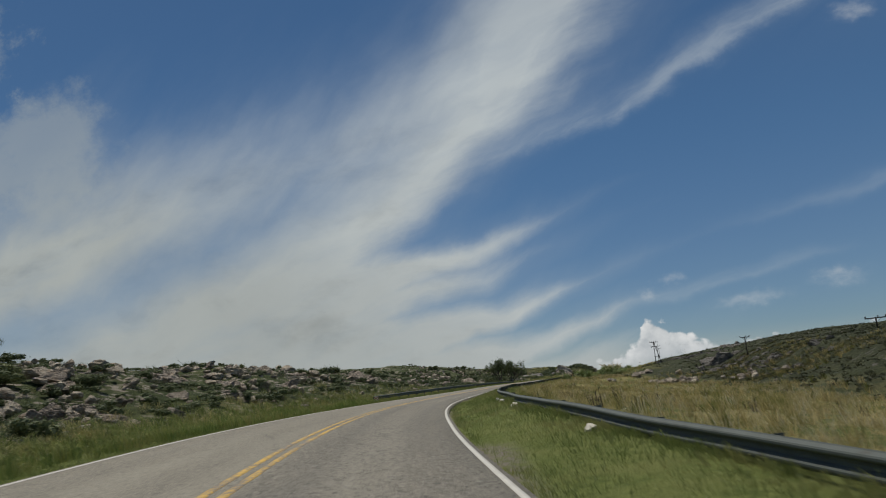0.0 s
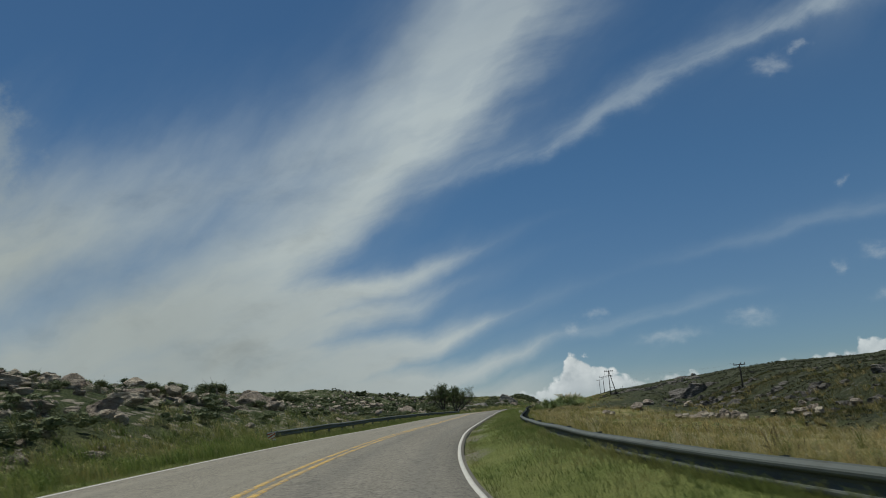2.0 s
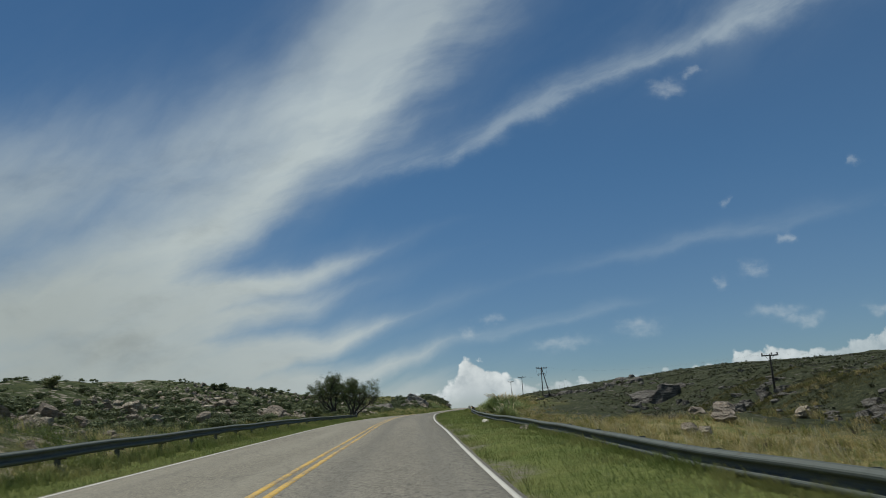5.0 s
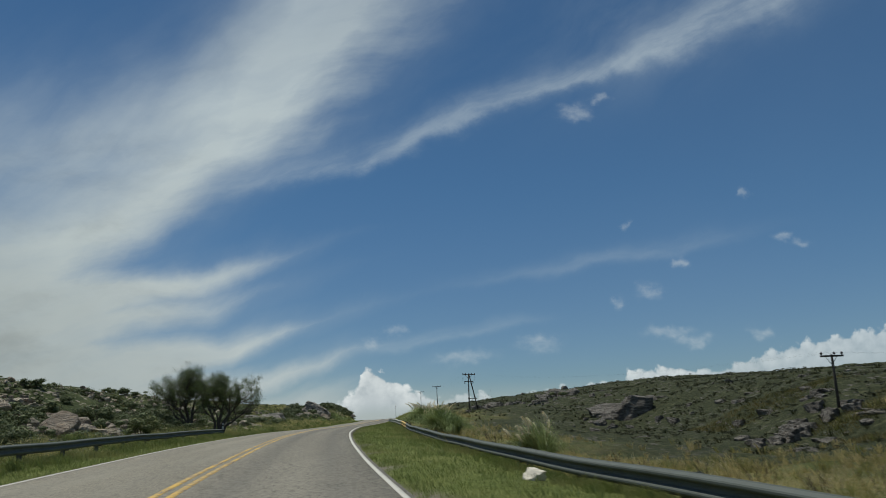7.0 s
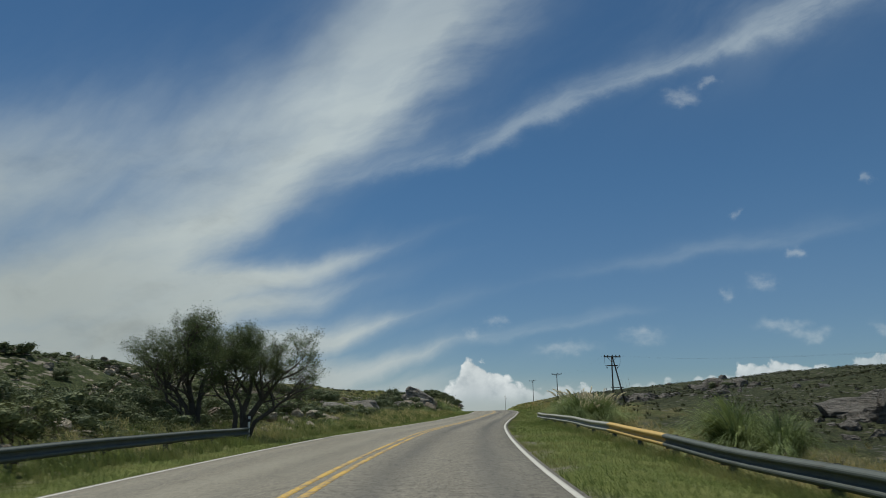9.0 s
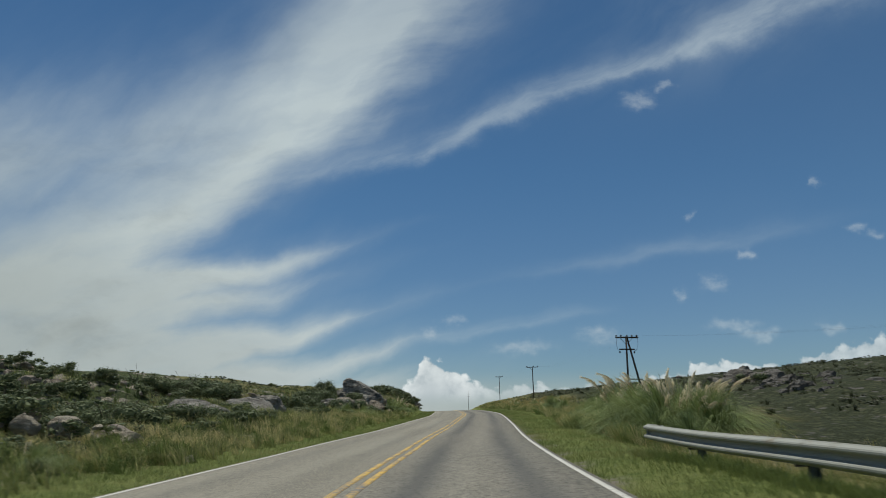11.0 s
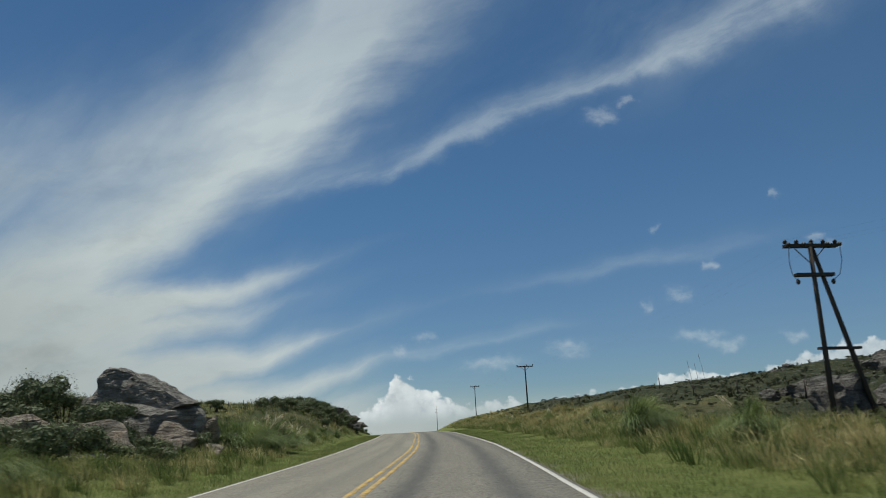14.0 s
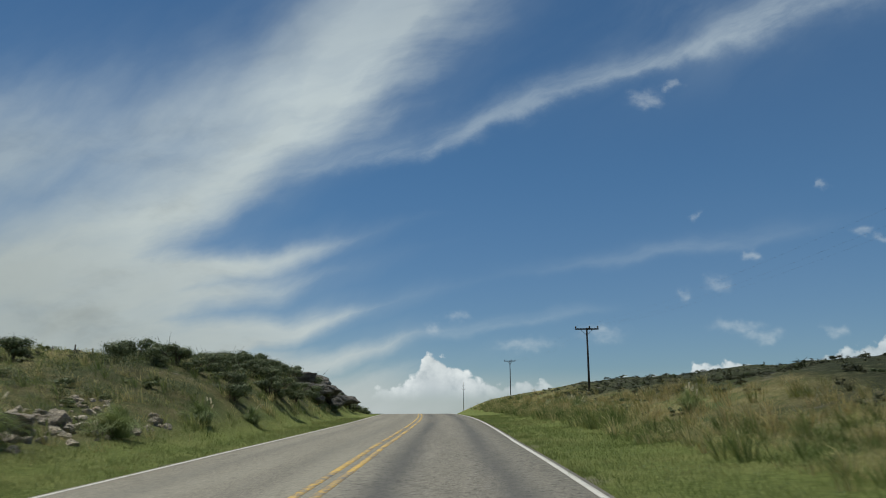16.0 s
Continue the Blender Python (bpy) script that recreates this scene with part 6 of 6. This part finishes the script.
grass("meadow_grass", "short mixed grass on the bank", field(12000, 180, 335, 7.0, 20, lambda s, d, n: d + 4 * n < np.interp(s, [180, 205, 235, 262], [20, 17, 15, 12])), 5, (0.15, 0.4), (0.006, 0.013), (0.2, 0.9), 0.15, M_TUSSOCK, 36, False)
p = field(700, 205, 330, 8.5, 15, lambda s, d, n: n > 0.0)
tussocks("meadow_grass", "straw coloured tussocks on the bank", p, rng.uniform(0.4, 0.85, len(p)), M_OCHRE, 7, 32, 0.8, 0.010)
p = field(900, 2, 70, -8.8, -5.0)
tussocks("verge_grass", "lush tall green grass beside the road", p, rng.uniform(0.35, 0.75, len(p)), M_RANK, 41, 22, 0.7, 0.016)
for s0, s1, d0, d1 in ((84, 136, 27, 42), (140, 168, 32, 45)):
    grass("dry_grass", "thin yellow-green grass between the rocks of the far slope", field(7000, s0, s1, d0, d1, lambda s, d, n: n > -0.25), 5, (0.15, 0.4), (0.010, 0.022), (0.2, 0.9), 0.22, M_FELL, 44, False)
p = field(170, 192.5, 200.5, 6.0, 7.7)
tussocks("dry_grass", "straw yellow grass mound before the pampas", p, rng.uniform(0.6, 1.05, len(p)), M_TUSSOCK, 43, 60, 0.9, 0.007)
p = field(1800, 0, 200, -11, -6.6)
tussocks("meadow_grass", "rank mixed grass along the foot of the slope", p, rng.uniform(0.3, 0.75, len(p)), M_TUSSOCK, 8, 24, 0.8, 0.014)
p = field(1700, 176, 246, -15, -5.7)
tussocks("meadow_grass", "tall pale green tussocks below the outcrop", p, rng.uniform(0.4, 0.85, len(p)), M_TUSSOCK, 45, 40, 0.8, 0.012)
p = field(380, 192, 240, -15, -7.0, lambda s, d, n: n > -0.1)
tussocks("meadow_grass", "pale straw tussocks on the stony slope", p, rng.uniform(0.45, 0.9, len(p)), M_TUSSOCK, 46, 46, 0.85, 0.011)
p = field(2200, 175, 325, -24, -6.8)
tussocks("meadow_grass", "mixed tussocks on the roadside slope", p, rng.uniform(0.35, 0.8, len(p)), M_TUSSOCK, 9, 21, 0.8, 0.016)
grass("meadow_grass", "short mixed grass on the slope", field(12000, 170, 330, -26, -6.3), 5, (0.15, 0.4), (0.006, 0.013), (0.2, 0.9), 0.15, M_TUSSOCK, 37, False)
p = field(1300, 0, 235, -40, -11)
tussocks("meadow_grass", "tufted grass between the rocks of the slope", p, rng.uniform(0.3, 0.6, len(p)), M_SLOPE, 10, 20, 0.8, 0.02)
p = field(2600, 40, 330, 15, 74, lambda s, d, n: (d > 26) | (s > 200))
tussocks("meadow_grass", "tufted grass on the upper hill, darkened as under cloud shade", p, rng.uniform(0.3, 0.6, len(p)), M_HILL_SHADED, 12, 18, 0.8, 0.03)
p = field(80, 182, 203, 6.5, 8.0)
tussocks("meadow_grass", "yellow-green grass mounds below the pampas", p, rng.uniform(0.35, 0.95, len(p)), M_TUSSOCK, 33, 60, 0.9, 0.008)


def arching_leaves(seed, count):
    """Long leaves that rise from one root and arch over, five points each."""
    r = np.random.default_rng(seed)
    locks = count // 22
    pick = r.integers(0, locks, count)
    a = r.uniform(0, 6.283, locks)[pick] + r.normal(0, 0.16, count)
    way = np.stack([np.cos(a), np.sin(a), 0 * a], 1)
    root = way * np.abs(r.normal(0, 0.16, count))[:, None]
    reach = np.clip(r.uniform(0.2, 1.3, locks)[pick] + r.normal(0, 0.12, count), 0.1, 1.5)
    high = r.uniform(0.7, 1.45, locks)[pick] + r.normal(0, 0.09, count)
    twist = a + r.uniform(-0.8, 0.8, count) + 1.57
    side = np.stack([np.cos(twist), np.sin(twist), 0 * a], 1) * r.uniform(0.003, 0.0065, count)[:, None]
    wind = np.array([-0.42, 0.06, 0.0])
    rows = []
    for t, w in ((0, 0.7), (0.35, 1.0), (0.62, 0.9), (0.84, 0.6), (1.0, 0.08)):
        p = root + way * (reach * t ** 1.6)[:, None] + wind * t * t
        p[:, 2] += high * (1.75 * t - np.clip(reach + 0.5, 0.85, 1.6) * 1.0 * t * t)
        p[:, 2] = np.maximum(p[:, 2], 0.02)
        rows += [p - side * w, p + side * w]
    v = np.stack(rows, 1).reshape(-1, 3)
    i = np.arange(count)[:, None] * 10
    f = np.concatenate([i + [k, k + 1, k + 3, k + 2] for k in (0, 2, 4, 6)])
    return fast_mesh("foliage", v, f, M_PAMPAS)


def pampas_parts(seed, plumes):
    leaves = arching_leaves(seed, 1350)
    r = random.Random(seed)
    stalks = []
    for _ in range(plumes):
        a, k = r.uniform(0, 6.28), r.uniform(0.1, 0.8)
        top = Vector((math.cos(a) * k - 0.15, math.sin(a) * k, r.uniform(0.7, 1.32)))
        root = Vector((math.cos(a) * 0.1, math.sin(a) * 0.1, 0))
        stem = tube([root, root.lerp(top, 0.5) + Vector((0, 0, 0.1)), top], [0.008, 0.007, 0.005], 5, False)
        head, q = [], top - (top - root).normalized() * 0.1
        w = ((top - root).normalized() + Vector((r.uniform(-0.35, 0.15), r.uniform(-0.3, 0.3), r.uniform(-0.1, 0.3)))).normalized()
        long = r.uniform(0.22, 0.46)
        drop = Vector((r.uniform(-0.16, 0.04), r.uniform(-0.06, 0.06), -0.10)) * r.uniform(0.3, 1.4)
        line = [q + w * long * f + drop * f * f for f in (0, 0.25, 0.5, 0.75, 1.0)]
        head.append(tube(line, [0.003, 0.010, 0.012, 0.009, 0.002], 5, False))
        for _ in range(180):
            f = r.uniform(0.02, 0.98)
            c = q + w * long * f + drop * f * f
            o = Vector((r.gauss(0, 1), r.gauss(0, 1), r.gauss(0, 1))).normalized() * r.uniform(0.03, 0.11) * (1.1 - f * 0.7) + w * r.uniform(0.0, 0.06) + Vector((-0.03, 0, -0.04))
            sd = o.orthogonal().normalized() * r.uniform(0.003, 0.0065)
            head.append(([c - sd, c + sd, c + o], [(0, 1, 2)]))
        stalks.append((to_mesh("stalk", *stem, M_GOLD), to_mesh("plume", *join(head), M_PLUME)))
    return leaves, stalks


PAMPAS = [pampas_parts(200 + k, n) for k, n in enumerate((5, 0, 12, 3, 22))]


def pampas(p, size, turn, k, label):
    leaves, stalks = PAMPAS[k]
    ob = tagged(empty("pampas_grass", pose(p[0], p[1], p[2], 0, 0, turn) @ Matrix.Diagonal((size, size, size, 1))), label, "pampas grass", "pampas grass clumps")
    part("foliage", leaves, ob)
    for stem, head in stalks:
        st = part("stalk", stem, ob)
        part("plume", head, st, "feathery cream plume")
    return ob


PALE = "pampas grass clump with pale feathery plumes"
BARE = "arching green pampas grass clump without plumes"
for s, d, size, k in ((118.6, 8.0, 1.0, 2), (119.5, 8.4, 0.8, 0), (148.2, 8.9, 1.45, 1), (149.8, 9.4, 1.35, 1), (147.0, 9.6, 1.2, 1), (188.5, 8.8, 1.85, 1), (190.5, 8.4, 1.7, 1), (192.5, 9.0, 1.95, 4), (194.5, 8.5, 1.9, 4), (197.0, 8.8, 1.6, 1), (187.0, 10.2, 1.9, 1), (190.0, 10.6, 1.9, 4), (193.5, 10.5, 1.9, 4), (187.5, 9.6, 1.8, 4), (195.5, 9.8, 1.75, 4), (199.0, 10.4, 1.5, 3), (202.5, 10.2, 1.35, 3), (199.5, 9.0, 1.45, 1), (202.0, 9.0, 1.35, 1), (205.5, 9.2, 1.25, 0), (208.2, 8.9, 1.15, 1), (209.4, 9.4, 1.2, 1), (197.0, 10.6, 1.6, 2), (186.0, 7.9, 1.2, 1), (189.0, 7.4, 1.0, 1), (193.0, 7.3, 1.0, 1), (236.4, 8.7, 1.3, 1), (237.3, 9.1, 1.2, 1), (226.5, 9.0, 0.9, 3),
                      (184, 8.6, 1.1, 1), (208.5, 10.2, 0.95, 1), (256.0, -7.9, 0.95, 2), (252.5, -7.2, 1.0, 2), (241.5, -8.2, 1.3, 1), (243.0, -8.0, 1.35, 1), (244.4, -7.8, 1.3, 1), (247.6, -7.4, 1.4, 4), (246.6, -7.7, 1.2, 1), (248.5, -7.4, 1.0, 2), (251.5, -8.3, 0.95, 2), (261.5, -7.2, 0.8, 1), (268.5, -7.2, 0.8, 3), (274.0, -6.8, 0.7, 3), (224.5, -8.4, 0.9, 3), (219.0, -8.8, 0.8, 3),
                      (175.0, -7.4, 0.55, 3), (286.0, 9.5, 0.7, 2), (268, 10.5, 0.75, 0), (254, 11, 0.8, 3)):
    pampas(spot(s, d, -0.02), size, rnd.uniform(0, 360), k, BARE if k == 1 else PALE)


# ---- dry flower stalks rising over the bank
def dry_stalk(p, h, lean):
    v, f = join([tube([(0, 0, -0.1), (lean * 0.4, 0, h * 0.5), (lean, 0, h)], [0.014, 0.012, 0.008], 6), tube([(lean * 0.85, 0, h * 0.88), (lean, 0, h * 0.96), (lean * 1.06, 0, h * 1.06)], [0.010, 0.020, 0.004], 6)])
    ob = new("dry_stalk", to_mesh("dry_stalk", v, f, M_TWIG, True))
    ob.matrix_basis = pose(p[0], p[1], p[2], 0, 0, -16)
    tagged(ob, "tall dark dry flower stalk above the grass", "dry stalk", "dry stalks on the bank")


for s, d, h, lean in ((274.2, 24.6, 2.0, -0.25), (274.6, 25.3, 1.7, -0.15), (274.8, 26.0, 2.4, -0.3), (273.8, 23.9, 1.1, -0.1)):
    dry_stalk(spot(s, d), h, lean)


# ---- old fence along the ridge
def fence_post(p, h):
    ob = new("fence_post", to_mesh("fence_post", *tube([(0, 0, -0.3), (0.01, 0, h * 0.5), (rnd.uniform(-0.05, 0.05), 0, h)], [0.045, 0.04, 0.036], 7), M_WOOD, True))
    ob.matrix_basis = pose(p[0], p[1], p[2], rnd.uniform(-4, 4), rnd.uniform(-4, 4), 0)
    tagged(ob, "weathered grey wooden fence post on the ridge", "fence post", "posts of the ridge fence")


for k in range(22):
    fence_post(spot(262 + 2.3 * k, -18.0), rnd.uniform(0.55, 0.8))
for k in range(4):
    fence_post(spot(246 + 9.0 * k, 20.0 + 0.4 * k), rnd.uniform(0.8, 1.0))
